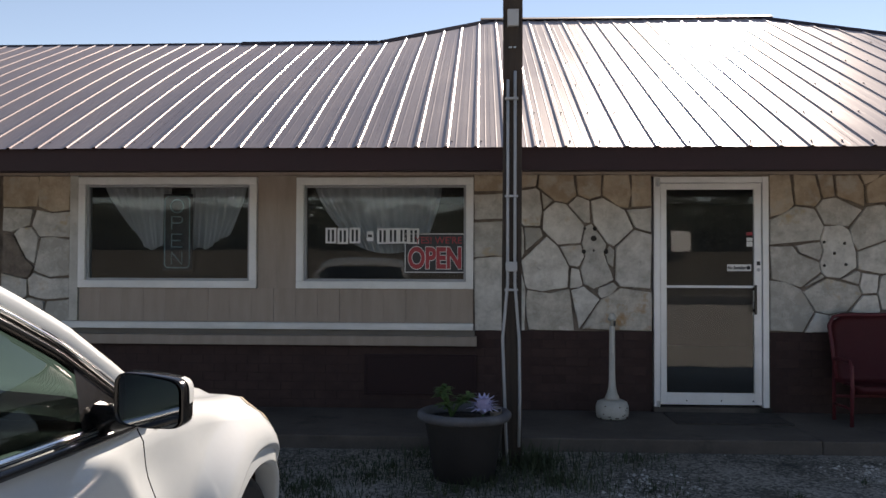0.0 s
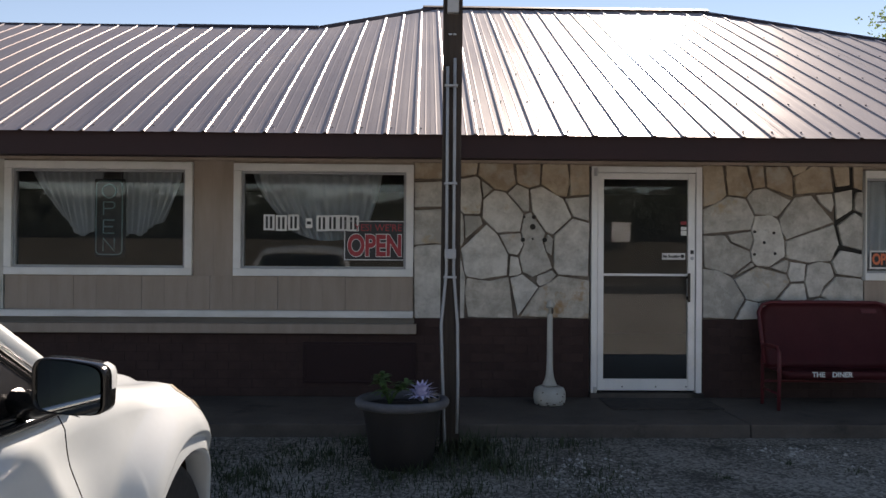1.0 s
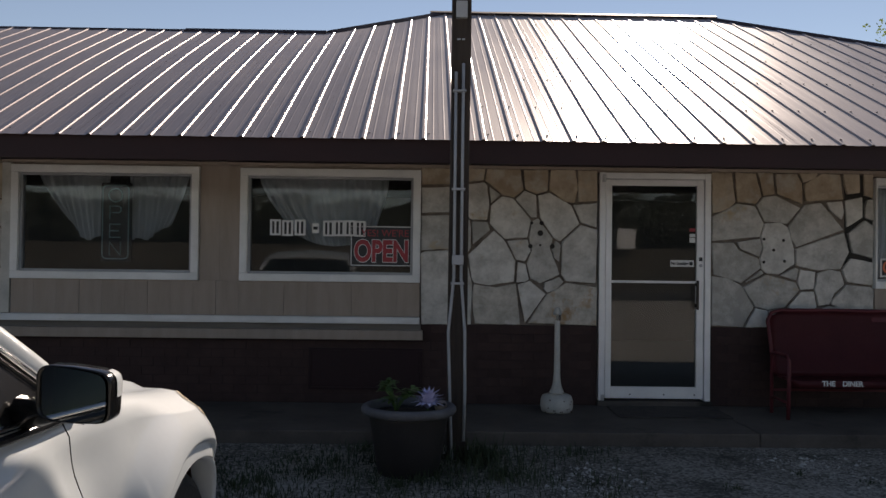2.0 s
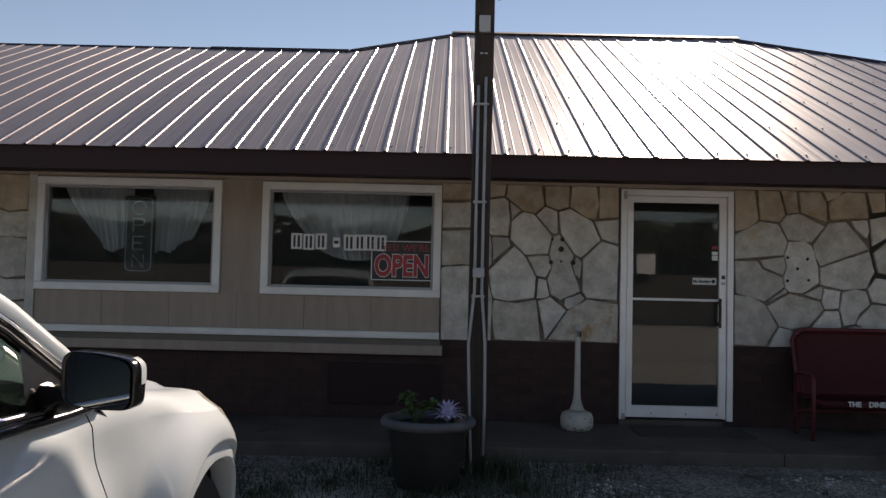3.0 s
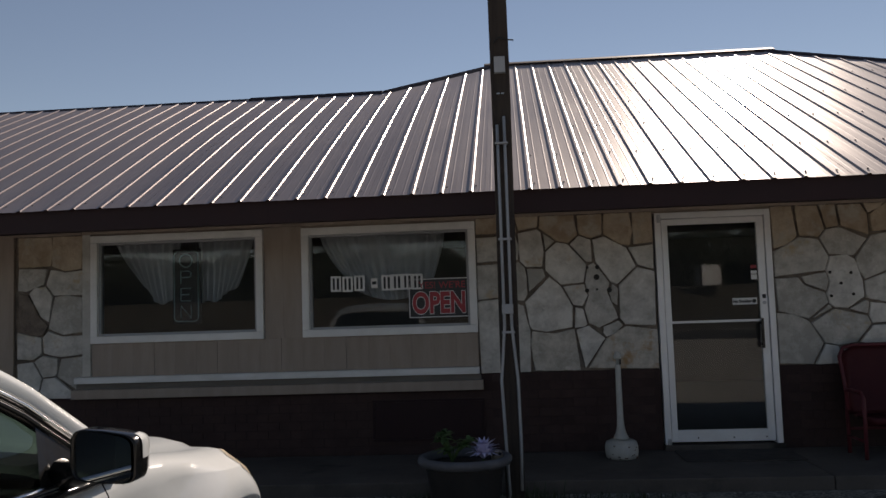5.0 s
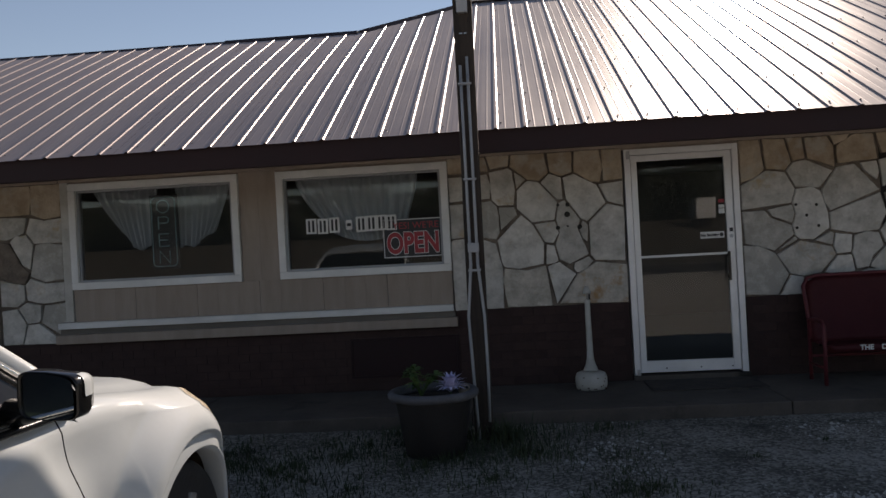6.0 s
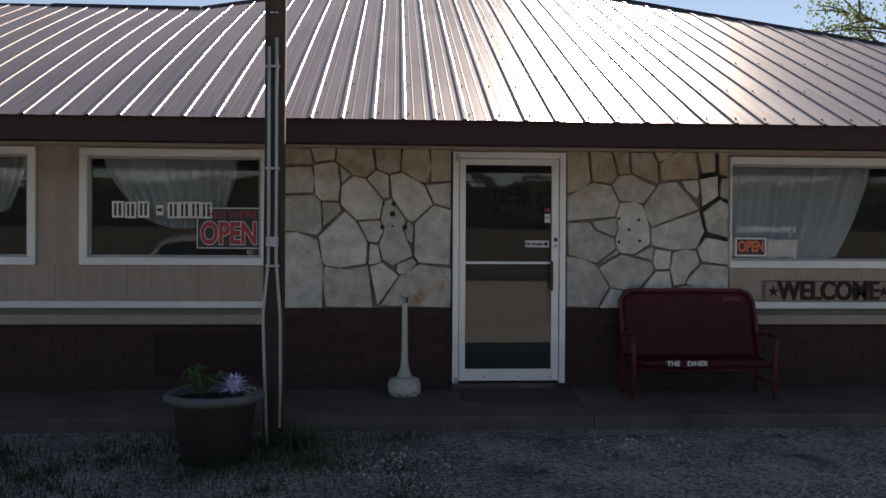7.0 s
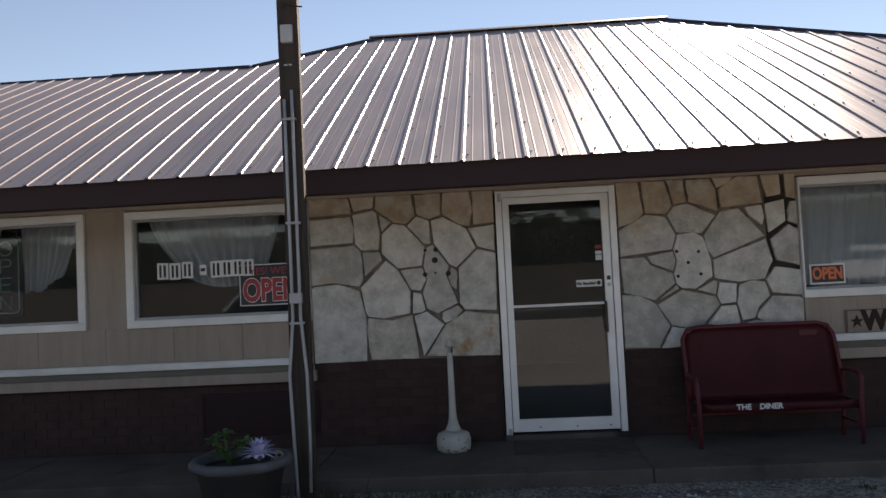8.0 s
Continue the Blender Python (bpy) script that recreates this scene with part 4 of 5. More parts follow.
def shoulder(X):
    """Height of the body's upper edge along its length."""
    return 1.055 + 0.01 * ease(0.1, 0.4, X) - 0.07 * ease(0.4, 1.15, X) - 0.10 * ease(1.1, 1.4, X) - 0.16 * ease(1.35, 1.72, X) - 0.02 * ease(-1.5, -2.8, X)


def tuck(X):
    """How far the side draws in towards the nose and tail."""
    return 0.95 * max(0.0, X - 1.12) ** 2 + 0.5 * max(0.0, -2.6 - X) ** 2


def arch(X):
    z = 0.27
    for c in (AXLE, AXLE_R):
        d = 0.415 ** 2 - (X - c) ** 2
        if d > 0:
            z = max(z, 0.35 + math.sqrt(d) * 0.98)
    return z


SIDE = 34


def section(X):
    sh, tk, lo = shoulder(X), tuck(X), arch(X)
    pts = []
    for k in range(SIDE):
        s = (k / (SIDE - 1)) ** 1.3
        z = lo + (sh - 0.07 - lo) * s
        zz = (z - 0.3) / 0.7
        puff = 0.0
        for c, d in ((AXLE, 0.068), (AXLE_R, 0.05)):
            r = math.hypot(X - c, (z - 0.35) / 0.98)
            puff += d * (1 - ease(0.50, 0.68, r)) * (1 - 0.45 * ease(0.05, 0.45, X - c)) - 0.022 * (1 - ease(0.462, 0.482, r))
        bulge = puff + 0.012 * math.sin(min(1, max(0, zz)) * math.pi)
        lean = 0.05 * ease(0.70, 1.05, z) - min(0.105, max(0.0, 0.14 * (0.2 - X))) * ease(sh - 0.06, sh - 0.12, z) + 0.02 * ease(0.05, 0.3, X) * (1 - ease(0.3, 0.6, X)) * ease(sh - 0.06, sh - 0.2, z)
        pts.append((tk + 0.45 * max(0.0, X - 1.05) ** 2 * ease(0.5, 0.9, z) + lean - bulge + (0.05 * (1 - ease(0.27, 0.42, z)) if lo < 0.3 else 0), z))
    hood = 0.028 * ease(1.6, 1.05, X) * ease(0.2, 0.45, X)
    pts += [(tk + 0.065, sh - 0.035), (tk + 0.095, sh - 0.008), (tk + 0.15, sh), (tk + 0.23, sh + 0.002), (tk + 0.27, sh + 0.012 + hood * 0.35), (tk + 0.36, sh + 0.02 + hood * 0.8), (tk + 0.6, sh + 0.03 + hood), (HALF, sh + 0.035 + hood)]
    return pts


def seam(X, z):
    """The front door's leading edge sweeps forward towards the sill."""
    return 0.13 * ease(1.0, 0.45, z) * math.exp(-((X - 0.26) / 0.17) ** 2)


def body_skin(x_from, x_to, n, lo=0, hi=99, sides=(False, True)):
    bm = bmesh.new()
    for mirror in sides:
        rows = []
        for i in range(n + 1):
            X = x_from + (x_to - x_from) * i / n
            row = [(X + seam(X, z), 2 * HALF - y if mirror else y, z) for y, z in section(X)[lo:hi]]
            rows.append(row)
        grid(bm, rows)
    bmesh.ops.remove_doubles(bm, verts=bm.verts, dist=0.0005)
    bmesh.ops.recalc_face_normals(bm, faces=bm.faces)
    return bm


for far_side in (False, True):
    part("fender", body_skin(0.262, 1.40, 120, 0, SIDE + 3, (far_side,)), M["car"], car, smooth=True)
    part("door_panel", body_skin(-0.90, 0.255, 30, 0, SIDE + 3, (far_side,)), M["car"], car, smooth=True)
    part("rear_body", body_skin(-2.95, -0.907, 70, 0, SIDE + 3, (far_side,)), M["car"], car, smooth=True)
    part("bumper_corner", body_skin(1.403, 1.80, 20, 0, SIDE + 3, (far_side,)), M["car"], car, smooth=True)
part("hood", body_skin(0.36, 1.52, 40, SIDE + 2), M["car"], car, smooth=True)
part("cowl", body_skin(0.18, 0.358, 6, SIDE + 2), M["black_gloss"], car, smooth=True)
bm = bmesh.new()
rows = [[(1.80 - 0.02 * (abs(v) ** 2), HALF + v * (HALF - tuck(1.8)), 0.3 + (shoulder(1.8) - 0.3) * s) for v in (-1, -0.5, 0, 0.5, 1)] for s in (0, 0.4, 0.8, 1)]
grid(bm, rows)
part("grille", bm, M["black_gloss"], car, smooth=True)
part("underside", bx(-2.9, 1.75, 0.22, 2 * HALF - 0.22, 0.24, 0.62), M["black"], car)


def lip(c):
    """A rounded flare round a wheel opening."""
    bm = bmesh.new()
    rows = []
    for k in range(25):
        a = math.radians(-8 + 196 * k / 24)
        row = []
        for r, y in ((0.400, 0.06), (0.400, -0.02), (0.404, -0.036), (0.411, -0.043), (0.420, -0.041)):
            X = c + r * math.cos(a)
            row.append((X, y + tuck(X) * 0.9, max(0.27, 0.35 + r * 0.98 * math.sin(a))))
        rows.append(row)
    return grid(bm, rows)


def wheel(c, y0):
    w = part("wheel", lathe(bmesh.new(), [(0.10, 0.0), (0.21, 0.01), (0.225, 0.0), (0.225, 0.2), (0.1, 0.2)], 28), M["steel"], car)
    t = bmesh.new()
    lathe(t, [(0.226, 0.0), (0.30, -0.012), (0.335, 0.01), (WR, 0.03), (WR, 0.19), (0.33, 0.22), (0.226, 0.21)], 40)
    tr = part("tyre", t, M["black"], w)
    s = bmesh.new()
    for k in range(5):
        a = 2 * math.pi * k / 5
        box(s, 0.05, 0.215, -0.028, 0.028, -0.012, 0.03, bevel=0.006)
        bmesh.ops.rotate(s, verts=s.verts, cent=(0, 0, 0), matrix=Matrix.Rotation(2 * math.pi / 5, 3, "Z"))
    lathe(s, [(0.06, -0.02), (0.055, 0.02)], 16)
    part("rim", s, M["steel"], w, "silver alloy rim")
    for o in (w,):
        o.matrix_basis = pose(c, y0, WR, -90, 0, 0)
    return w


for c in (AXLE, AXLE_R):
    part("arch_flare", lip(c), M["car"], car, smooth=True)
    bm = bmesh.new()
    grid(bm, [[(c + 0.42 * math.cos(math.radians(a)), y, 0.35 + 0.41 * math.sin(math.radians(a))) for y in (0.02, 0.35)] for a in range(-10, 191, 8)])
    part("wheel_liner", bm, M["rust"], car, "muddy rusted wheel arch liner", smooth=True)
    part("well_wall", bx(c - 0.42, c + 0.42, 0.35, 0.36, 0.24, 0.8), M["black"], car)
    wheel(c, 0.03)
    w2 = wheel(c, 2 * HALF - 0.03)
    w2.matrix_basis = pose(c, 2 * HALF - 0.03, WR, 90, 0, 0)

# headlamp and side marker on the corner
bm = bmesh.new()
rows = []
for i in range(7):
    X = 1.40 + 0.22 * i / 6
    tk, sh = tuck(X), shoulder(X)
    h = 0.02 + 0.13 * math.sin(min(1, i / 5) * math.pi / 2)
    rows.append([(X, tk + 0.055 - 0.012, sh - 0.05 - h), (X, tk + 0.06 - 0.012, sh - 0.035), (X, tk + 0.10, sh + 0.006), (X, tk + 0.15, sh + 0.008)])
grid(bm, rows)
part("headlamp", bm, M["lens"], car, "clear headlamp lens", smooth=True)
bm = bmesh.new()
rows = []
for i in range(9):
    X = 1.13 + 0.12 * i / 8
    pts = section(X)[SIDE - 8 + 5 * (8 - i) // 8:SIDE + 2]
    pts = [pts[round(k * (len(pts) - 1) / 5)] for k in range(6)]
    rows.append([(X, y - 0.0018, z + 0.0015) for y, z in pts])
grid(bm, rows)
part("marker_lamp", bm, M["amber"], car, "amber corner marker", smooth=True)


# cabin
def rail(s):
    """The roof rail from the foot of the windscreen pillar (0) to the tail (1): along, inset, height."""
    keys = ((0.0, 0.42, 0.10, 1.07), (0.12, 0.25, 0.135, 1.20), (0.24, 0.06, 0.19, 1.342), (0.36, -0.14, 0.235, 1.45), (0.5, -0.45, 0.275, 1.55), (0.7, -1.1, 0.31, 1.61), (0.88, -2.1, 0.33, 1.60), (1.0, -2.7, 0.34, 1.56))
    ks = [k[0] for k in keys]
    return tuple(float(np.interp(s, ks, [k[i] for k in keys])) for i in (1, 2, 3))


def belt(X):
    return (X, 0.055, shoulder(X) + 0.0)


steps = [k / 30 for k in range(31)]
for mirror in (False, True):
    fl = (lambda p: (p[0], 2 * HALF - p[1], p[2])) if mirror else (lambda p: (p[0], p[1], p[2]))
    bm = bmesh.new()
    rows = []
    for s in steps:
        X, y, z = rail(s)
        rows.append([fl(p) for p in ((X - 0.030, y - 0.028, z - 0.034), (X - 0.014, y - 0.032, z - 0.016), (X + 0.0, y - 0.02, z + 0.004), (X + 0.015, y + 0.02, z + 0.018), (X + 0.03, y + 0.07, z + 0.022))])
    grid(bm, rows)
    part("roof_rail", bm, M["car"], car, smooth=True)
    bm = tube(bmesh.new(), [fl((rail(s)[0] - 0.040, rail(s)[1] - 0.029, rail(s)[2] - 0.046)) for s in steps], 0.011, 6)
    part("window_seal", bm, M["chrome"], car, "bright strip round the side glass", smooth=True)
    bm = tube(bmesh.new(), [fl((rail(s)[0] - 0.062, rail(s)[1] - 0.034, rail(s)[2] - 0.070)) for s in steps], [0.015] * 31, 6)
    part("frame_trim", bm, M["shell"], car, "black window frame", smooth=True)
    # side glass, front quarter to tail
    bm = bmesh.new()
    rows = []
    for s in steps:
        X, y, z = rail(s)
        X -= 0.066
        zb = shoulder(X) + 0.015
        rows.append([fl((X, 0.075 + (y - 0.03 - 0.075) * t ** 1.5, zb + (z - 0.074 - zb) * t)) for t in (0, 0.2, 0.4, 0.6, 0.8, 1)])
    grid(bm, rows)
    p = part("side_window", bm, M["car_pane"], car, "green tinted side glass", smooth=True)
    p.visible_shadow = False
    bm = bmesh.new()
    tube(bm, [fl((0.34 - 0.1 * k, 0.062, shoulder(0.34 - 0.1 * k) + 0.012)) for k in range(31)], 0.011, 6)
    part("belt_trim", bm, M["chrome"], car, "chrome strip along the window sill", smooth=True)
    bm = bmesh.new()
    tube(bm, [fl((0.34 - 0.1 * k, 0.052, shoulder(0.34 - 0.1 * k) - 0.012)) for k in range(31)], 0.014, 6)
    part("belt_seal", bm, M["black_gloss"], car, smooth=True)
    bm = bmesh.new()
    grid(bm, [[fl((-0.98 + dx, 0.068 + (0.27 - 0.068) * t, 1.09 + 0.45 * t)) for dx in (0, 0.1)] for t in (0, 0.5, 1)])
    part("door_pillar", bm, M["black_gloss"], car)
    # black sail ahead of the front glass, up to the pillar
    bm = bmesh.new()
    rows = []
    for k in range(9):
        u = k / 8
        top = rail(0.215 * u)
        xb = 0.36 - 0.40 * u
        a, b = Vector((xb, 0.056, shoulder(xb) + 0.005)), Vector((top[0] - 0.05, top[1] - 0.036, top[2] - 0.06))
        rows.append([fl(a.lerp(b, t)) for t in (0, 0.33, 0.66, 1)])
    grid(bm, rows)
    part("sail_panel", bm, M["shell"], car)
bm = bmesh.new()
rows = []
for s in [0.4 + 0.6 * k / 16 for k in range(17)]:
    X, y, z = rail(s)
    rows.append([(X + 0.03 + 0.12 * (1 - (2 * t - 1) ** 2) * (1 if s < 0.6 else 0), y + 0.07 + (2 * HALF - 2 * y - 0.14) * t, z + 0.022 + 0.035 * (1 - (2 * t - 1) ** 2)) for t in (0, 0.2, 0.4, 0.6, 0.8, 1)])
grid(bm, rows)
part("car_roof", bm, M["car"], car, smooth=True)
bm = bmesh.new()
rows = []
for s in [0.4 * k / 10 for k in range(11)]:
    X, y, z = rail(s)
    rows.append([(X + 0.03 + 0.13 * (1 - (2 * t - 1) ** 2), y + 0.05 + (2 * HALF - 2 * y - 0.1) * t, z + 0.015 + 0.02 * (1 - (2 * t - 1) ** 2)) for t in (0, 0.2, 0.4, 0.6, 0.8, 1)])
grid(bm, rows)
p = part("windscreen", bm, M["car_pane"], car, "tinted windscreen", smooth=True)
p.visible_shadow = False
part("tailgate", bx(-2.96, -2.7, 0.3, 2 * HALF - 0.3, 0.5, 1.5), M["car"], car)
# dashboard, seats
bm = bmesh.new()
rows = [[(0.36 - 0.55 * t, y, 1.02 + 0.05 * math.sin(t * 2.6) - 0.12 * t * t) for y in (0.1, 0.5, HALF, 1.34, 1.74)] for t in (0, 0.25, 0.5, 0.75, 1)]
grid(bm, rows)
part("dashboard", bm, M["black_gloss"], car, smooth=True)
for y in (0.42, 1.36):
    st = bmesh.new()
    box(st, -1.25, -0.62, y - 0.25, y + 0.25, 0.62, 0.80, bevel=0.05)
    box(st, -1.42, -1.22, y - 0.25, y + 0.25, 0.70, 1.32, bevel=0.06)
    box(st, -1.40, -1.29, y - 0.13, y + 0.13, 1.34, 1.52, bevel=0.04)
    part("seat", st, M["seat"], car, smooth=True)

# door mirror: shell, cap and glass
mi = bmesh.new()
ring = []
for k in range(28):
    a = 2 * math.pi * k / 28
    c, s = math.cos(a), math.sin(a)
    ring.append((0.096 * math.copysign(abs(c) ** 0.36, c), 0.070 * math.copysign(abs(s) ** 0.38, s)))


def mirror_rows(shape):
    rows = []
    for X, f, dy in shape:
        rows.append([(X, -0.115 + dy + u * f, 1.157 + v * f * (1 - 0.9 * max(0.0, -u)) + 0.075 * u) for u, v in ring + ring[:1]])
    return rows


grid(mi, mirror_rows([(-0.02, 0.92, 0), (-0.03, 0.965, 0), (-0.02, 1.0, 0), (0.04, 1.0, 0.004), (0.09, 0.85, 0.012), (0.12, 0.5, 0.02), (0.125, 0.05, 0.02)]))
door_mirror = part("door_mirror", mi, M["shell"], car, "black door mirror with white cap", smooth=True)
mg = bmesh.new()
g = mirror_rows([(-0.026, 0.93, 0)])[0]
mg.faces.new([mg.verts.new((x - 0.002 + 0.10 * (y + 0.115), y, z)) for x, y, z in g[:-1]])
part("mirror_glass", mg, M["mirror"], door_mirror)
mc = bmesh.new()
cap_rows = mirror_rows([(0.008, 1.015, 0), (0.04, 1.02, 0.004), (0.09, 0.875, 0.012), (0.122, 0.52, 0.02), (0.128, 0.05, 0.02)])
sel = [k for k in range(29) if (ring + ring[:1])[k][0] < -0.062 and (ring + ring[:1])[k][1] > -0.03]
grid(mc, [[row[k] for k in sel] for row in cap_rows])
part("mirror_cap", mc, M["car"], door_mirror, "white mirror cap", smooth=True)
ma = bmesh.new()
tube(ma, [(0.06, 0.07, 1.095), (0.05, 0.0, 1.10), (0.045, -0.06, 1.12)], [0.045, 0.035, 0.03], 10)
part("mirror_arm", ma, M["shell"], door_mirror, smooth=True)

# ---- timber post with conduits ----
gz = ground_z(-1.34, -1.7)
post = thing("post", pose(-1.34, -1.605, gz), "dark weathered timber post with grey conduits", "post")
bm = bmesh.new()
rows = []
for k in range(25):
    z = -0.15 + 6.6 * k / 24
    w = 0.069 + 0.003 * noise.noise((z * 0.7, 0, 0))
    dx = 0.006 * noise.noise((0, z * 0.5, 2))
    rows.append([(dx + x * w, (y * 0.55 - 0.45) * w, z) for x, y in ((-1, -0.85), (-0.85, -1), (0.85, -1), (1, -0.85), (1, 0.85), (0.85, 1), (-0.85, 1), (-1, 0.85), (-1, -0.85))])
grid(bm, rows)
part("timber", bm, M["post"], post)
front = -0.075
for x0, top, pts in ((-0.033, 2.755, ((0, 1.30), (-0.035, 0.92), (-0.012, 0.28), (0.0, 0.02))), (0.018, 2.815, ((0, 1.30), (0.03, 0.92), (0.035, 0.5), (0.028, 0.16)))):
    bm = bmesh.new()
    path = [(x0, front - 0.016, top), (x0, front - 0.016, 2.0)] + [(x0 + dx, front - 0.016 - 0.03 * (1 - z / 1.3), z) for dx, z in pts]
    tube(bm, path, 0.011, 10)
    part("conduit", bm, M["conduit"], post, "grey plastic conduit", smooth=True)
for z in (2.62, 1.925, 1.26):
    part("clamp", bx(-0.055, 0.04, front - 0.032, front + 0.008, z - 0.008, z + 0.008, bevel=0.003), M["conduit"], post)
part("junction", bx(-0.048, 0.034, front - 0.045, front + 0.004, 1.39, 1.46, bevel=0.008), M["conduit"], post, "grey conduit coupling box")
part("switch_box", bx(-0.038, 0.042, front - 0.04, front + 0.004, 3.135, 3.255, bevel=0.006), M["conduit"], post, "small grey electrical box")
part("staple", bx(-0.028, -0.004, front - 0.008, front, 2.985, 2.994), M["steel"], post)
part("staple", bx(0.006, 0.026, front - 0.008, front, 2.985, 2.994), M["steel"], post)
bm = tube(bmesh.new(), [(-0.04, front - 0.01, 3.36), (0.0, front - 0.025, 3.40), (0.05, front - 0.01, 3.385), (0.11, front, 3.38)], 0.006, 6)
part("wire_tie", bm, M["black"], post)


# ---- planter ----
pz = ground_z(-1.70, -1.98)
pot = thing("planter", pose(-1.672, -1.96, pz), "large round grey-brown planter with flowers beside the post", "planter")
bm = lathe(bmesh.new(), [(0.19, 0.0), (0.205, 0.02), (0.25, 0.30), (0.265, 0.38), (0.272, 0.405), (0.258, 0.41), (0.245, 0.36)], 40)
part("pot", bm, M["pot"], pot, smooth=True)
bm = bmesh.new()
sec = [(0.273, 0.40), (0.304, 0.405), (0.318, 0.424), (0.318, 0.444), (0.302, 0.46), (0.28, 0.462), (0.262, 0.45), (0.256, 0.42), (0.258, 0.395)]
grid(bm, [[(r * math.cos(2 * math.pi * k / 44), r * math.sin(2 * math.pi * k / 44), z + 0.003 * noise.noise((k * 0.4, r, 0))) for r, z in sec + sec[:1]] for k in range(45)])
# rim in a lighter grey than the pot body
part("rim", bm, M["pot_rim"], pot, "lighter grey rolled rim", smooth=True)
part("soil", lathe(bmesh.new(), [(0.235, 0.34), (0.255, 0.395), (0.1, 0.41)], 30), M["soil"], pot)


def blade(bm, base, tip, w, droop=0.3):
    base, tip = Vector(base), Vector(tip)
    side = (tip - base).cross(Vector((0, 0, 1)))
    side = (side.normalized() if side.length > 1e-5 else Vector((1, 0, 0))) * w
    mid = (base + tip) / 2 + Vector((0, 0, (tip - base).length * droop * 0.5))
    v = [bm.verts.new(p) for p in (base - side * 0.15, base + side * 0.15, mid + side * 0.5, tip, mid - side * 0.5)]
    bm.faces.new((v[0], v[1], v[2], v[4]))
    bm.faces.new((v[4], v[2], v[3]))


rng = random.Random(5)
plant = thing("plant", pose(-1.76, -1.92, pz + 0.405), "leafy green plant growing in the planter", "plant")
for s in range(13):
    a = rng.uniform(0, 6.28)
    tip = (0.12 * math.cos(a) * rng.uniform(0.2, 1), 0.09 * math.sin(a), rng.uniform(0.08, 0.19))
    bm = tube(bmesh.new(), [(0, 0, 0), (tip[0] * 0.5, tip[1] * 0.5, tip[2] * 0.7), tip], [0.006, 0.005, 0.003], 6)
    st = part("stem", bm, M["leaf"], plant)
    lf = bmesh.new()
    for k in range(7):
        b = 2 * math.pi * k / 7 + rng.uniform(-0.3, 0.3)
        L = rng.uniform(0.06, 0.10)
        blade(lf, tip, (tip[0] + L * math.cos(b), tip[1] + L * math.sin(b), tip[2] + rng.uniform(-0.02, 0.03)), 0.035)
    part("leaves", lf, M["leaf"], st)
flower = thing("flower", pose(-1.545, -2.0, pz + 0.41), "pale lilac artificial flower in the planter", "flower")
bm = bmesh.new()
for ringn, (n, L, up) in enumerate(((13, 0.125, 0.035), (12, 0.115, 0.085), (10, 0.09, 0.125), (7, 0.05, 0.14))):
    for k in range(n):
        b = 2 * math.pi * (k + 0.5 * ringn) / n + rng.uniform(-0.1, 0.1)
        blade(bm, (0, 0, 0.03), (L * math.cos(b), L * math.sin(b), 0.03 + up + rng.uniform(-0.01, 0.01)), 0.030, 0.5)
part("petals", bm, M["petal"], flower)
part("stalk", tube(bmesh.new(), [(0, 0, -0.02), (0, 0, 0.035)], 0.006, 6), M["leaf"], flower)
for x, y, s in ((-1.69, -2.14, 0.024), (-1.655, -2.15, 0.018), (-1.46, -1.98, 0.02)):
    bm = bx(-s, s, -s * 0.7, s * 0.7, 0, s * 1.3, bevel=s * 0.35)
    ob = part("pebble", bm, M["sign_white"])
    ob.location = (x, y, pz + 0.402)
    tagged(ob, "white pebble lying on the planter soil", "pebble", "pebbles in the planter")

ornament = thing("garden_ornament", pose(-1.455, -1.90, pz + 0.40), "small tan garden ornament standing in the planter", "ornament")
part("body", lathe(bmesh.new(), [(0.03, 0.0), (0.042, 0.02), (0.044, 0.045), (0.03, 0.07), (0.012, 0.08)], 16), M["sign_wood"], ornament, smooth=True)
for dx in (-0.018, 0.02):
    part("spot", lathe(bmesh.new(), [(0.004, 0.0), (0.011, 0.006), (0.011, 0.014), (0.004, 0.02)], 10, (dx, -0.036, 0.05)), M["sign_black"], ornament, "dark round spot")

# ---- smokers' stand ----
ash = thing("ash_stand", pose(-0.43, -0.36, walk_top), "stained white plastic smokers' stand on the walk", "ash stand")
part("base", lathe(bmesh.new(), [(0.118, 0.0), (0.132, 0.012), (0.14, 0.05), (0.139, 0.105), (0.125, 0.142), (0.088, 0.158)], 32), M["white_dirty"], ash, "rust-stained round base", smooth=True)
part("neck", lathe(bmesh.new(), [(0.066, 0.162), (0.060, 0.18), (0.044, 0.215), (0.033, 0.265), (0.028, 0.34), (0.0255, 0.5), (0.0235, 0.775), (0.020, 0.79)], 24), M["white_dirty"], ash, smooth=True)
part("cap", lathe(bmesh.new(), [(0.012, 0.79), (0.012, 0.835), (0.034, 0.84), (0.036, 0.862), (0.03, 0.868), (0.028, 0.885), (0.016, 0.903), (0.004, 0.907)], 20), M["white_dirty"], ash, smooth=True)
part("slot", bx(0.012, 0.026, -0.026, -0.012, 0.79, 0.838), M["sign_black"], ash, "dark cigarette slot")
for k in range(16):
    a = -1.57 + rng.uniform(-1.1, 1.1)
    z = rng.choice((0.012, 0.02, 0.03, rng.uniform(0.03, 0.13)))
    part("rust_spot", lathe(bmesh.new(), [(0.007, -0.004), (0.006, 0.004)], 8, (0.137 * math.cos(a), 0.137 * math.sin(a), z)), M["rust"], ash)

# ---- bench ----
bench = thing("bench", pose(2.07, -0.40, walk_top), "dark red enamelled metal bench against the wall", "bench")


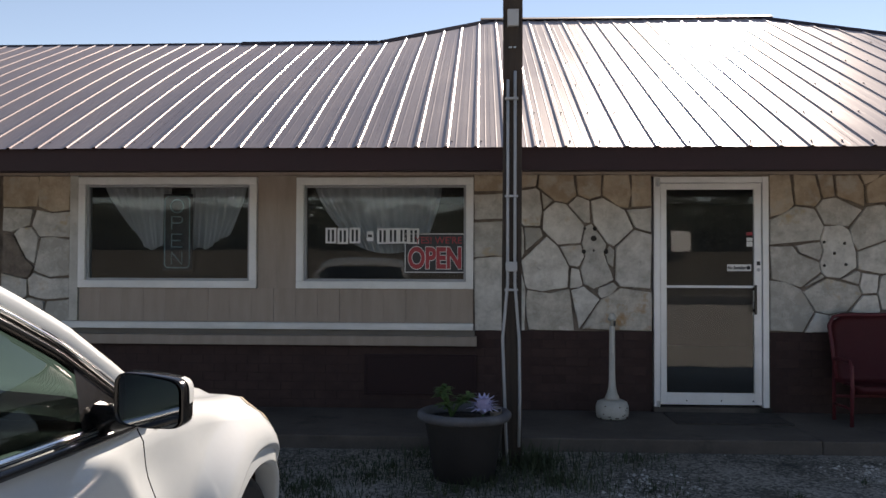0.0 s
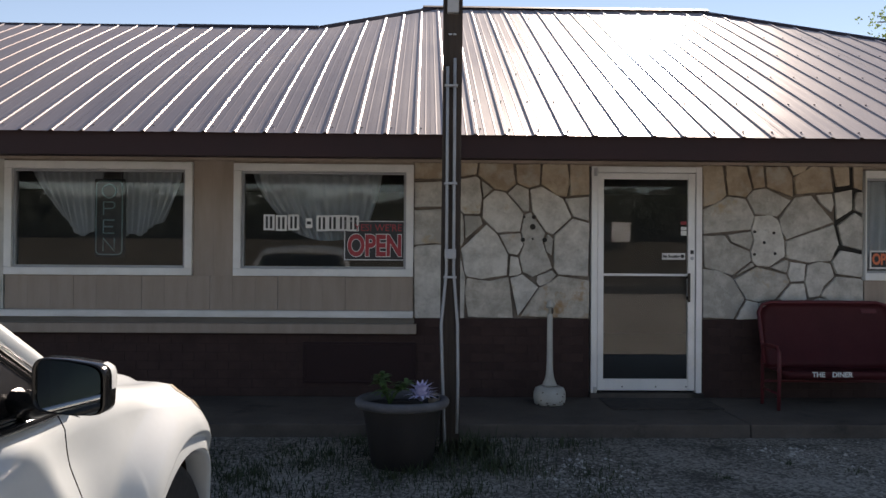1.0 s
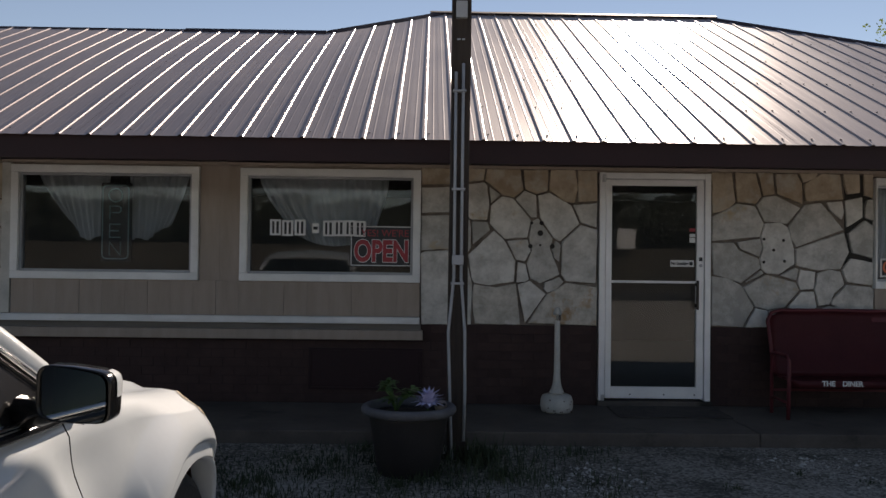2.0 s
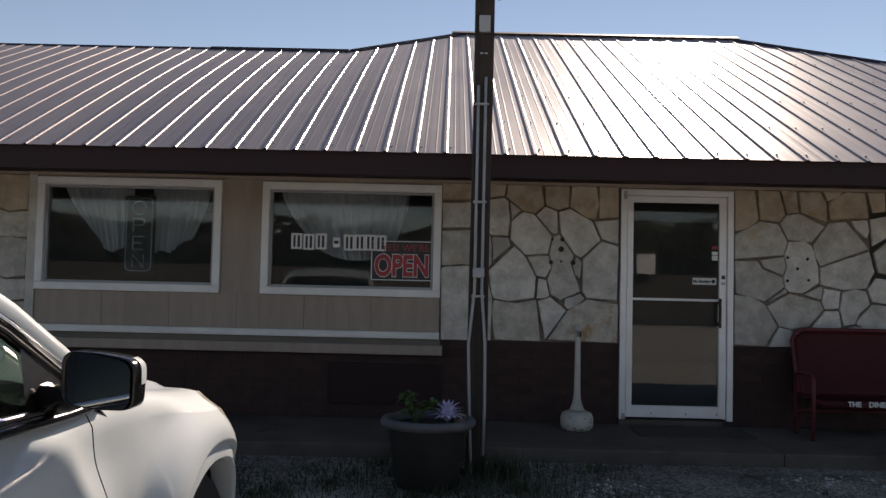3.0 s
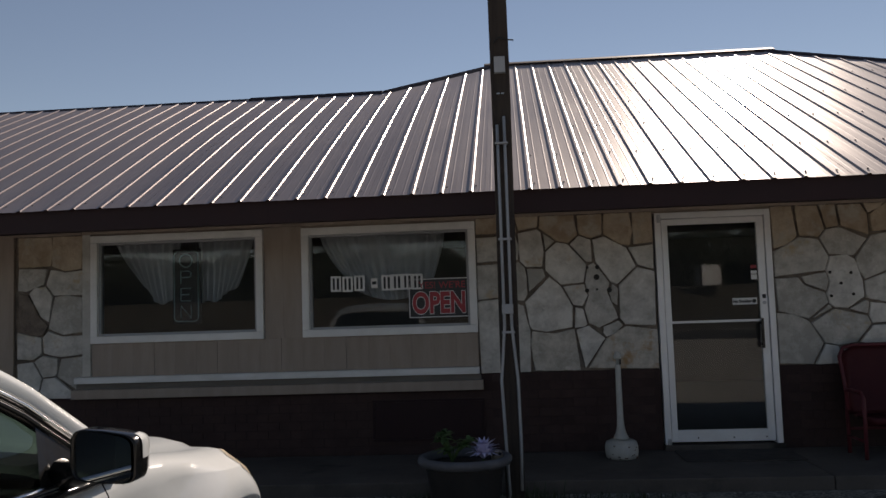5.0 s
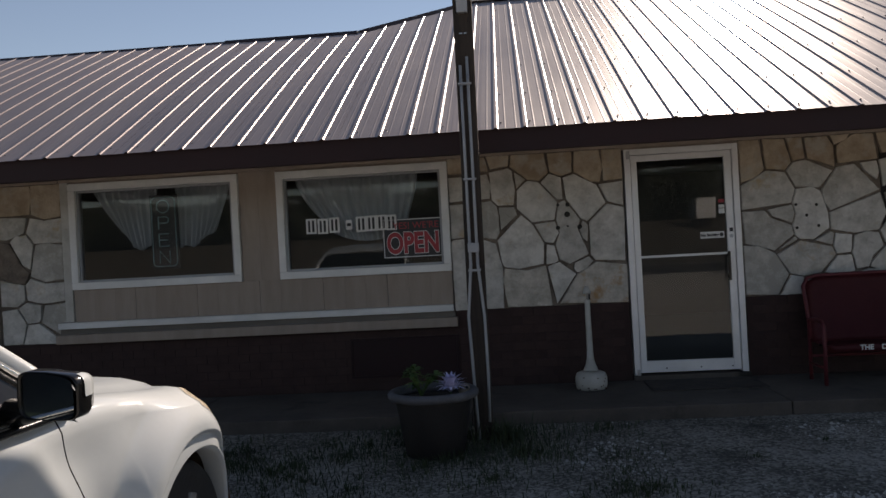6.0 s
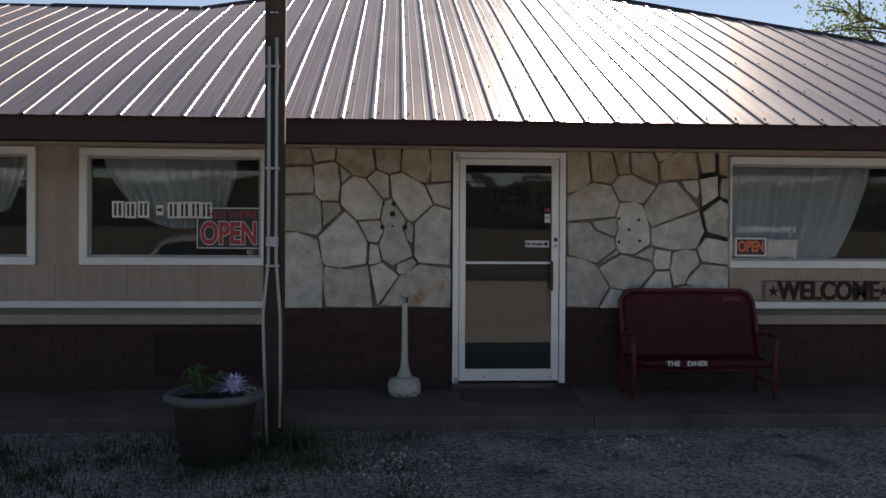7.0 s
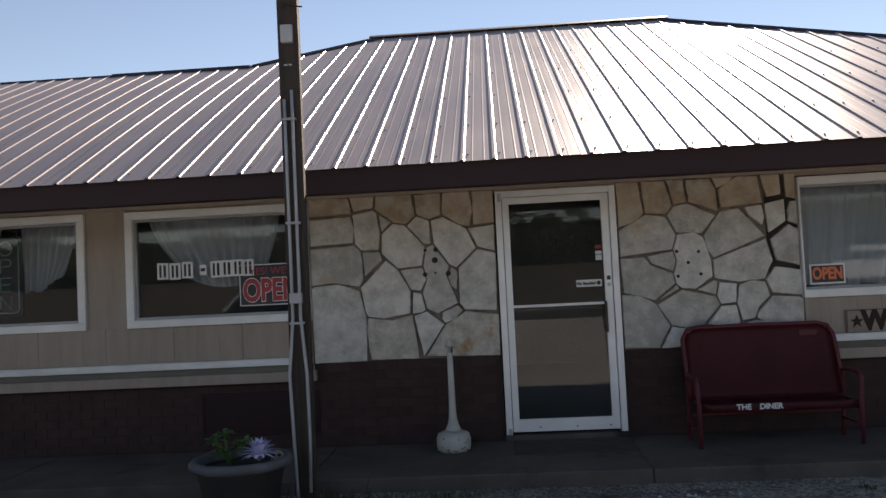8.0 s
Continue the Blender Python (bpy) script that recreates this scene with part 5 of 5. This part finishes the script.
def panel(w, h, r, bow, y_of, thick=0.012):
    """A pressed sheet with rounded top corners; y_of(z) gives its lean."""
    bm = bmesh.new()
    rows = []
    for j in range(13):
        z = h * j / 12
        inset = 0.0
        if z > h - r:
            inset = r - math.sqrt(max(0, r * r - (z - (h - r)) ** 2))
        rows.append([((w / 2 - inset) * (2 * i / 16 - 1), y_of(z) + bow * (1 - (2 * i / 16 - 1) ** 2), z) for i in range(17)])
    grid(bm, rows)
    bmesh.ops.solidify(bm, geom=list(bm.faces), thickness=thick)
    return bm


bm = panel(1.20, 0.56, 0.12, 0.02, lambda z: 0.05 + 0.15 * z / 0.56 + 0.03 * math.sin(z / 0.56 * math.pi))
bm.transform(pose(0, 0, 0.325))
part("backrest", bm, M["red"], bench, smooth=True)
bm = bmesh.new()
tube(bm, [(-0.6, 0.06, 0.36), (-0.602, 0.14, 0.66), (-0.60, 0.195, 0.80), (-0.56, 0.21, 0.87), (-0.48, 0.215, 0.89), (0, 0.235, 0.893), (0.48, 0.215, 0.89), (0.56, 0.21, 0.87), (0.60, 0.195, 0.80), (0.602, 0.14, 0.66), (0.6, 0.06, 0.36)], 0.017, 8)
part("back_frame", bm, M["red"], bench, smooth=True)
bm = bmesh.new()
secs = [(0.10, 0.335), (0.03, 0.325), (-0.10, 0.318), (-0.2, 0.325), (-0.232, 0.332), (-0.246, 0.322), (-0.248, 0.268)]
grid(bm, [[(x, y, z) for y, z in secs] for x in [-0.58 + 0.0725 * k for k in range(17)]])
bmesh.ops.solidify(bm, geom=list(bm.faces), thickness=0.008)
part("seat", bm, M["red"], bench, smooth=True)
for sx in (-1, 1):
    bm = bmesh.new()
    tube(bm, [(sx * 0.6, 0.10, 0.0), (sx * 0.6, 0.10, 0.36), (sx * 0.605, 0.08, 0.52), (sx * 0.61, -0.02, 0.535), (sx * 0.61, -0.22, 0.53), (sx * 0.608, -0.265, 0.49), (sx * 0.602, -0.25, 0.3), (sx * 0.6, -0.235, 0.0)], 0.017, 8)
    part("arm_frame", bm, M["red"], bench, smooth=True)
    bm = tube(bmesh.new(), [(sx * 0.6, 0.10, 0.14), (sx * 0.6, -0.24, 0.14)], 0.012, 8)
    part("runner", bm, M["red"], bench, smooth=True)
part("crossbar", tube(bmesh.new(), [(-0.6, 0.1, 0.2), (0.6, 0.1, 0.2)], 0.012, 8), M["red"], bench, smooth=True)
letters("lettering", "THE", 0.06, 0.001, pose(-0.268, -0.2535, 0.305, 90, 0, 0), M["sign_white"], bench, "worn white painted word", 1.0, 0.002)
letters("lettering", "DINER", 0.06, 0.001, pose(-0.065, -0.2535, 0.305, 90, 0, 0), M["sign_white"], bench, "worn white painted word", 1.0, 0.002)
part("worn_patch", bx(0.33, 0.47, -0.001, 0.001, -0.02, 0.02), M["red"], bench).matrix_basis = pose(0.0, 0.19, 0.815, -14, 0, 0)

# ---- dark cover board low on the wall ----
vent = thing("vent_cover", pose(-2.115, 0, 0.43), "dark painted cover board low on the brick wall", "vent cover")
part("board", bx(-0.49, 0.49, -0.02, -0.0115, -0.165, 0.165), M["trim_brown"], vent)
for a, b, c, d in ((-0.515, 0.515, 0.166, 0.188), (-0.515, 0.515, -0.188, -0.166), (-0.515, -0.491, -0.165, 0.165), (0.491, 0.515, -0.165, 0.165)):
    part("edging", bx(a, b, -0.028, -0.0115, c, d, bevel=0.003), M["trim_brown"], vent)

# ---- door mat ----
bm = bx(0.06, 1.02, -0.62, -0.1, walk_top, walk_top + 0.012, bevel=0.004)
tagged(part("door_mat", bm, M["mat_rubber"]), "thin worn dark mat before the door", "mat")

# ---- signs ----
neon = thing("neon_sign", pose(-4.42, 0.07, 1.735), "unlit upright neon open sign hanging in the window", "neon sign")
part("backing", bx(-0.14, 0.14, 0.012, 0.03, -0.36, 0.36, bevel=0.006), M["sign_black"], neon, "black backing panel")
bm = bmesh.new()
W, H, r = 0.118, 0.335, 0.04
loop = []
for cx, cz, a0 in ((W - r, H - r, 0), (-W + r, H - r, 90), (-W + r, -H + r, 180), (W - r, -H + r, 270)):
    loop += [(cx + r * math.cos(math.radians(a0 + 15 * k)), -0.004, cz + r * math.sin(math.radians(a0 + 15 * k))) for k in range(7)]
tube(bm, loop + loop[:1], 0.006, 6)
part("border_tube", bm, M["neon"], neon, smooth=True)


def tube_letter(strokes, z):
    bm = bmesh.new()
    for st in strokes:
        tube(bm, [(x, -0.008, z + y) for x, y in st], 0.007, 6)
    part("tube_letter", bm, M["neon"], neon, smooth=True)


oval = [(0.062 * math.cos(2 * math.pi * k / 16), 0.062 * math.sin(2 * math.pi * k / 16)) for k in range(17)]
tube_letter([oval], 0.245)
tube_letter([[(-0.05, -0.06), (-0.05, 0.06), (0.03, 0.06), (0.05, 0.045), (0.05, 0.015), (0.03, 0.0), (-0.045, 0.0)]], 0.085)
tube_letter([[(0.05, 0.06), (-0.05, 0.06), (-0.05, -0.06), (0.05, -0.06)], [(-0.045, 0), (0.035, 0)]], -0.08)
tube_letter([[(-0.05, -0.06), (-0.05, 0.06), (0.05, -0.06), (0.05, 0.06)]], -0.245)
for x in (-0.1, 0.1):
    part("hanging_wire", tube(bmesh.new(), [(x, 0.01, 0.35), (x, 0.01, 0.52)], 0.002, 5), M["steel"], neon)

# white number cards, their figures as plain bars
cards = thing("number_cards", pose(-2.588, 0.012, 1.70), "row of white cards with black figures on the glass", "number sign")
cx = [-0.363, -0.252, -0.14, 0.0, 0.118, 0.215, 0.312, 0.405]
for i, x in enumerate(cx):
    w, h = (0.03, 0.045) if i == 3 else (0.05, 0.072)
    tilt = random.Random(i).uniform(-0.004, 0.004)
    c = part("card", bx(x - w, x + w, -0.002, 0.0, -h + tilt, h + tilt), M["sign_white"], cards)
    if i == 3:
        part("bar", bx(x - 0.02, x + 0.02, -0.004, -0.0025, -0.014, 0.014), M["sign_black"], c)
    else:
        part("bar", bx(x - 0.03, x - 0.010, -0.004, -0.0025, -0.055 + tilt, 0.055 + tilt), M["sign_black"], c)
        part("bar", bx(x + 0.008, x + 0.03, -0.004, -0.0025, -0.055 + tilt, 0.055 + tilt), M["sign_black"], c)

osign = thing("open_sign", pose(-1.985, 0.012, 1.543), "black and red open sign with white border", "sign")
part("board", bx(-0.285, 0.285, -0.0015, 0.0015, -0.185, 0.185), M["sign_black"], osign)
bm = bmesh.new()
for a, b, c, d in ((-0.28, 0.28, 0.172, 0.18), (-0.28, 0.28, -0.18, -0.172), (-0.28, -0.272, -0.172, 0.172), (0.272, 0.28, -0.172, 0.172)):
    box(bm, a, b, -0.004, -0.002, c, d)
part("border", bm, M["sign_white"], osign, "white border line")
letters("headline", "YES! WE'RE", 0.088, 0.0006, pose(0.03, -0.0035, 0.115, 90, 0, 0), M["sign_red"], osign, "dark red small words", 1.0)
letters("outline", "OPEN", 0.265, 0.0006, pose(0.0, -0.003, -0.055, 90, 0, 0), M["sign_white"], osign, "white outline of the word", 0.72, 0.016)
letters("lettering", "OPEN", 0.265, 0.0006, pose(0.0, -0.0052, -0.055, 90, 0, 0), M["sign_red"], osign, "large red word", 0.72, 0.0095)

o2 = thing("open_sign", pose(2.745, 0.012, 1.40), "small orange open sign in the window corner", "sign")
part("board", bx(-0.145, 0.145, -0.0015, 0.0015, -0.085, 0.085), M["sign_white"], o2)
part("field", bx(-0.13, 0.13, -0.004, -0.002, -0.07, 0.07), M["sign_black"], o2)
letters("lettering", "OPEN", 0.135, 0.0006, pose(0, -0.0055, 0, 90, 0, 0), M["sign_orange"], o2, "orange word", 0.70, 0.006)

wel = thing("welcome_sign", pose(3.455, -0.03, 0.995), "weathered wooden welcome board with dark letters and stars", "sign")
part("board", bx(-0.605, 0.605, -0.008, 0.012, -0.10, 0.10, bevel=0.003), M["sign_wood"], wel)
for k, dx in enumerate((0.0, -0.005, 0.005)):
    letters("lettering", "WELCOME", 0.24, 0.004, pose(dx, -0.0125 - 0.0007 * k, 0.0, 90, 0, 0), M["trim_brown"], wel, "dark carved word", 0.82, 0.005)
for x in (-0.52, 0.52):
    bm = bmesh.new()
    ring5 = [(0.055 if k % 2 == 0 else 0.022, math.pi / 2 + math.pi * k / 5) for k in range(10)]
    lo = [bm.verts.new((x + r * math.cos(a), -0.009, r * math.sin(a))) for r, a in ring5]
    hi = [bm.verts.new((x + r * math.cos(a), -0.016, r * math.sin(a))) for r, a in ring5]
    bm.faces.new(hi)
    for k in range(10):
        bm.faces.new((lo[k], lo[(k + 1) % 10], hi[(k + 1) % 10], hi[k]))
    part("star", bm, M["trim_brown"], wel)
bm = bmesh.new()
for a, b, c, d in ((-0.6, 0.6, 0.09, 0.096), (-0.6, 0.6, -0.096, -0.09), (-0.6, -0.594, -0.09, 0.09)):
    box(bm, a, b, -0.0105, -0.0085, c, d)
part("border", bm, M["sign_black"], wel)

outlet = tagged(part("outlet_cover", bx(4.212, 4.368, -0.07, -0.013, 0.98, 1.135, bevel=0.012), M["sign_white"]), "white weatherproof outlet cover on the panelling", "outlet")
num = thing("house_number", pose(4.255, -0.016, 1.905), "small dark wall figures shown as plain bars", "number sign")
for k in range(4):
    part("bar", bx(-0.062 + 0.034 * k, -0.062 + 0.034 * k + 0.022, -0.006, 0.004, -0.028, 0.028), M["sign_black"], num)

# ---- gravel and weeds ----
rng = random.Random(11)
bm = bmesh.new()
verts, faces = [], []
for k in range(52000):
    x = rng.uniform(-4.5, 5.8) if k < 34000 else rng.uniform(-0.5, 5.8)
    y = -1.26 - abs(rng.gauss(0, 1)) * 1.25 if k < 34000 else rng.uniform(-3.6, -1.55)
    if y < -4.4:
        continue
    if noise.noise((x * 0.9, y * 1.4, 5)) + 0.45 * min(1.0, max(0.0, (x + 1.2) / 1.2)) - 0.15 < rng.uniform(-0.5, 0.35):
        continue
    s = rng.uniform(0.006, 0.015) * (1.7 if rng.random() < 0.06 else 1)
    z = ground_z(x, y) + 0.012 * noise.noise((x * 0.9, y * 0.9, 0))
    a = rng.uniform(0, 6.28)
    b0 = len(verts)
    for dx, dy, dz in ((1, 0.2, 0.2), (-0.2, 1, 0.1), (-1, -0.1, 0.3), (0.1, -1, 0.15), (0.2, 0.1, 0.95)):
        j = rng.uniform(0.75, 1.2)
        verts.append((x + s * j * (dx * math.cos(a) - dy * math.sin(a)), y + s * j * (dx * math.sin(a) + dy * math.cos(a)), z + s * dz * j))
    faces += [(b0, b0 + 1, b0 + 4), (b0 + 1, b0 + 2, b0 + 4), (b0 + 2, b0 + 3, b0 + 4), (b0 + 3, b0, b0 + 4)]
bm.free()
me = bpy.data.meshes.new("gravel")
me.from_pydata(verts, [], faces)
me.materials.append(M["pebble"])
tagged(new("gravel", me), "loose pale gravel scattered over the lot", "gravel", kind="stuff")

bm = bmesh.new()


def tuft(x, y, n, size, spread):
    z = ground_z(x, y)
    for _ in range(n):
        a, rr = rng.uniform(0, 6.28), abs(rng.gauss(0, spread))
        bx_, by_ = x + rr * math.cos(a), y + rr * math.sin(a)
        if by_ > -1.25:
            continue
        L = size * rng.uniform(0.4, 1.1)
        lean = rng.uniform(0.1, 0.7)
        b = rng.uniform(0, 6.28)
        blade(bm, (bx_, by_, z - 0.005), (bx_ + L * lean * math.cos(b), by_ + L * lean * math.sin(b), z + L * rng.uniform(0.6, 1.0)), 0.008, 0.25)


tuft(-1.18, -1.75, 520, 0.20, 0.20)
for k in range(75):
    tuft(rng.uniform(-4.8, -0.3), rng.uniform(-3.3, -1.45), 130, rng.uniform(0.04, 0.10), 0.22)
tuft(-1.05, -2.1, 300, 0.13, 0.28)
tuft(-1.6, -2.2, 260, 0.10, 0.35)
tuft(-2.3, -2.0, 320, 0.10, 0.4)
tuft(-3.2, -1.9, 260, 0.09, 0.4)
tuft(-0.5, -1.5, 160, 0.10, 0.25)
tuft(-2.0, -1.45, 200, 0.12, 0.3)
for x, y in ((0.98, -1.95), (1.35, -2.15), (2.3, -1.5), (3.0, -1.75), (3.6, -1.6), (0.4, -2.3), (2.7, -2.2), (4.4, -1.5)):
    tuft(x, y, 46, 0.05, 0.05)
tagged(part("weeds", bm, M["grass"]), "straggling weeds and grass round the post", "weeds", kind="stuff")


# ---- tree behind the roof, pole, and what lies across the road ----
def tree(x, y, h, spread, seed, n_leaf, label, leaf=0.17):
    t = thing("tree", pose(x, y, -0.05), label, "tree")
    r = random.Random(seed)
    tips = []

    def limb(wood, p, d, ln, rad, depth):
        pts, q = [Vector(p)], Vector(d).normalized()
        for k in range(4):
            q = (q + Vector((r.uniform(-0.34, 0.34), r.uniform(-0.34, 0.34), r.uniform(-0.2, 0.2)))).normalized()
            pts.append(pts[-1] + q * ln / 4)
        tube(wood, pts, [rad * (1 - 0.13 * k) for k in range(5)], 6)
        if depth == 0:
            tips.extend(pts[2:])
            return
        for k in range(r.choice((2, 3, 3))):
            a = r.uniform(0, 6.28)
            side = Vector((math.cos(a), math.sin(a), r.uniform(-0.3, 0.5)))
            limb(wood, pts[r.choice((2, 3, 4))], q * 0.6 + side * 0.9, ln * r.uniform(0.6, 0.85), rad * 0.55, depth - 1)
        limb(wood, pts[-1], q, ln * 0.8, rad * 0.6, depth - 1)

    trunk = bmesh.new()
    tube(trunk, [(0, 0, -0.2), (0.05, 0, h * 0.15), (0.0, 0.06, h * 0.3), (0.08, 0.1, h * 0.42)], [h * 0.035, h * 0.028, h * 0.024, h * 0.02], 10)
    part("trunk", trunk, M["bark"], t, smooth=True)
    for k in range(6):
        wood = bmesh.new()
        a = 6.28 * k / 6 + r.uniform(-0.4, 0.4)
        limb(wood, (0.05, 0.06, h * r.uniform(0.28, 0.42)), (math.cos(a) * 0.9, math.sin(a) * 0.9, r.uniform(0.3, 1.1)), spread * r.uniform(0.42, 0.6), h * 0.016, 3)
        part("limb", wood, M["bark"], t)
    verts, faces = [], []
    for k in range(n_leaf):
        c = r.choice(tips) + Vector((r.gauss(0, 0.27), r.gauss(0, 0.27), r.gauss(0, 0.19)))
        u = Vector((r.gauss(0, 1), r.gauss(0, 1), r.gauss(0, 1))).normalized()
        v = u.orthogonal().normalized()
        v = (Matrix.Rotation(r.uniform(0, 6.28), 3, u) @ v)
        L = leaf * r.uniform(0.5, 1.1)
        b0 = len(verts)
        verts += [tuple(c - u * L * 0.5), tuple(c + v * L * 0.26), tuple(c + u * L * 0.5), tuple(c - v * L * 0.26)]
        faces.append((b0, b0 + 1, b0 + 2, b0 + 3))
    me = bpy.data.meshes.new("crown")
    me.from_pydata(verts, [], faces)
    me.materials.append(M["leaf_tree"])
    cr = new("crown", me)
    cr.parent = t
    return t


tree(21.0, 20.0, 11.5, 7.5, 3, 26000, "tall spring tree with sparse pale green leaves behind the diner")
tree(27.0, 24.0, 11.5, 7.5, 8, 26000, "spreading tree in young leaf behind the diner")
pole = thing("utility_pole", pose(20.4, 22.0, -0.05), "dark wooden utility pole behind the diner", "utility pole")
part("shaft", tube(bmesh.new(), [(0, 0, -0.3), (0, 0, 6), (0, 0, 14)], [0.19, 0.17, 0.14], 12), M["post"], pole, smooth=True)
part("crossarm", bx(-1.1, 1.1, -0.06, 0.06, 13.0, 13.14), M["post"], pole)

# far woods across the road, one rough mass of leaf clumps
r = random.Random(21)
verts, faces = [], []
for k in range(420):
    a = radians(-172 + 164 * k / 419)
    dist = r.uniform(130, 175)
    cx_, cy_, hh, ww = dist * math.cos(a) * 1.5, -6 + dist * math.sin(a), r.uniform(6.5, 10.5), r.uniform(4, 6)
    for j in range(150):
        u = Vector((r.gauss(0, 1), r.gauss(0, 1), r.gauss(0, 1))).normalized()
        c = Vector((cx_ + u.x * ww, cy_ + u.y * ww, far_z(cy_) + hh * 0.5 + u.z * hh * 0.52))
        b0 = len(verts)
        L = r.uniform(0.5, 1.2)
        v = u.orthogonal().normalized()
        w = u.cross(v)
        j2 = r.uniform(0, 6.28)
        p, q = v * math.cos(j2) + w * math.sin(j2), w * math.cos(j2) - v * math.sin(j2)
        verts += [tuple(c + p * L), tuple(c + q * L + u * 0.4), tuple(c - p * L), tuple(c - q * L + u * 0.3)]
        faces.append((b0, b0 + 1, b0 + 2, b0 + 3))
me = bpy.data.meshes.new("far_woods")
me.from_pydata(verts, [], faces)
me.materials.append(M["leaf_far"])
tagged(new("far_woods", me), "dark belt of woods far across the road", "woods", kind="stuff")

# white lorry standing across the road, seen in the panes
truck = thing("truck", pose(77, -92, far_z(-92), 0, 0, 180) @ Matrix.Scale(0.72, 4), "white lorry tractor parked across the road", "truck")
part("cab", bx(-1.3, 1.1, -1.2, 1.2, 0.9, 3.3, bevel=0.18), M["truck"], truck)
part("bonnet", bx(1.1, 2.7, -0.95, 0.95, 0.9, 2.0, bevel=0.2), M["truck"], truck)
part("cab_window", bx(0.1, 0.85, -1.22, 1.22, 2.1, 2.9), M["black_gloss"], truck)
part("chassis", bx(-3.6, 2.6, -0.5, 0.5, 0.55, 0.95), M["black"], truck)
for x in (1.9, -1.7, -2.9):
    for y in (-1.0, 1.0):
        wv = part("wheel", lathe(bmesh.new(), [(0.2, -0.15), (0.5, -0.15), (0.52, 0.0), (0.5, 0.15), (0.2, 0.15)], 20), M["black"], truck)
        wv.matrix_basis = pose(x, y, 0.52, 90, 0, 0)
trailer = thing("trailer", pose(25.2, -106, far_z(-106), 0, 0, 94), "white box trailer standing across the road", "trailer")
part("box", bx(-3.2, 3.2, -1.25, 1.25, 1.1, 3.8, bevel=0.03), M["truck"], trailer)
part("chassis", bx(-3.0, 3.0, -0.5, 0.5, 0.75, 1.1), M["black"], trailer)
for x in (-2.3, -1.2):
    for y in (-1.0, 1.0):
        wv = part("wheel", lathe(bmesh.new(), [(0.2, -0.15), (0.5, -0.15), (0.52, 0.0), (0.5, 0.15), (0.2, 0.15)], 20), M["black"], trailer)
        wv.matrix_basis = pose(x, y, 0.52, 90, 0, 0)
part("landing_leg", bx(2.2, 2.35, -0.6, 0.6, 0.0, 0.8), M["black"], trailer)

van = thing("camper_van", pose(28.4, -56.6, -0.06, 0, 0, 24), "white camper van with dark side windows across the road", "van")
part("body", bx(-2.7, 2.7, -1.0, 1.0, 0.55, 1.95, bevel=0.12), M["truck"], van)
part("window_band", bx(-1.5, 2.55, -0.94, 0.94, 1.951, 2.55), M["black_gloss"], van, "dark tinted side windows")
part("van_roof", bx(-1.7, 2.66, -1.0, 1.0, 2.551, 2.98, bevel=0.1), M["truck"], van)
part("underside", bx(-2.5, 2.5, -0.85, 0.85, 0.3, 0.549), M["black"], van)
for x in (-1.75, 1.6):
    for y in (-0.86, 0.86):
        wv = part("wheel", lathe(bmesh.new(), [(0.16, -0.12), (0.33, -0.12), (0.35, 0.0), (0.33, 0.12), (0.16, 0.12)], 20), M["black"], van)
        wv.matrix_basis = pose(x, y, 0.35, 90, 0, 0)

# maroon bricks of the low wall, in running bond
pieces = []
for row in range(9):
    z = 0.125 + row * 0.0795
    for k in range(60):
        x = -5.9 + k * 0.2085 + (0.104 if row % 2 else 0)
        if x + 0.2 > 6.7 or (x < 1.03 and x + 0.2 > -0.01) or z + 0.07 > 0.845:
            continue
        pieces.append((x, z))
shared = bpy.data.meshes.new("brick")
bm = bx(0, 0.2025, 0, 0.03, 0, 0.0745, bevel=0.003)
bm.to_mesh(shared)
bm.free()
shared.materials.append(M["brick"])
near = [p for p in pieces if -1.62 < p[0] < 2.45]
near = near[:300]
for x, z in near:
    ob = new("brick", shared)
    ob.parent = wall
    ob.location = (x, -0.0068 + 0.001 * noise.noise((x * 7, z * 9, 1)), z)
rest = [p for p in pieces if p not in set(near) and p[1] < 0.63]
bm = bmesh.new()
for x, z in rest:
    box(bm, x, x + 0.199, -0.008, 0.022, z, z + 0.071)
tagged(part("brick_courses", bm, M["brick"], wall), kind="stuff")
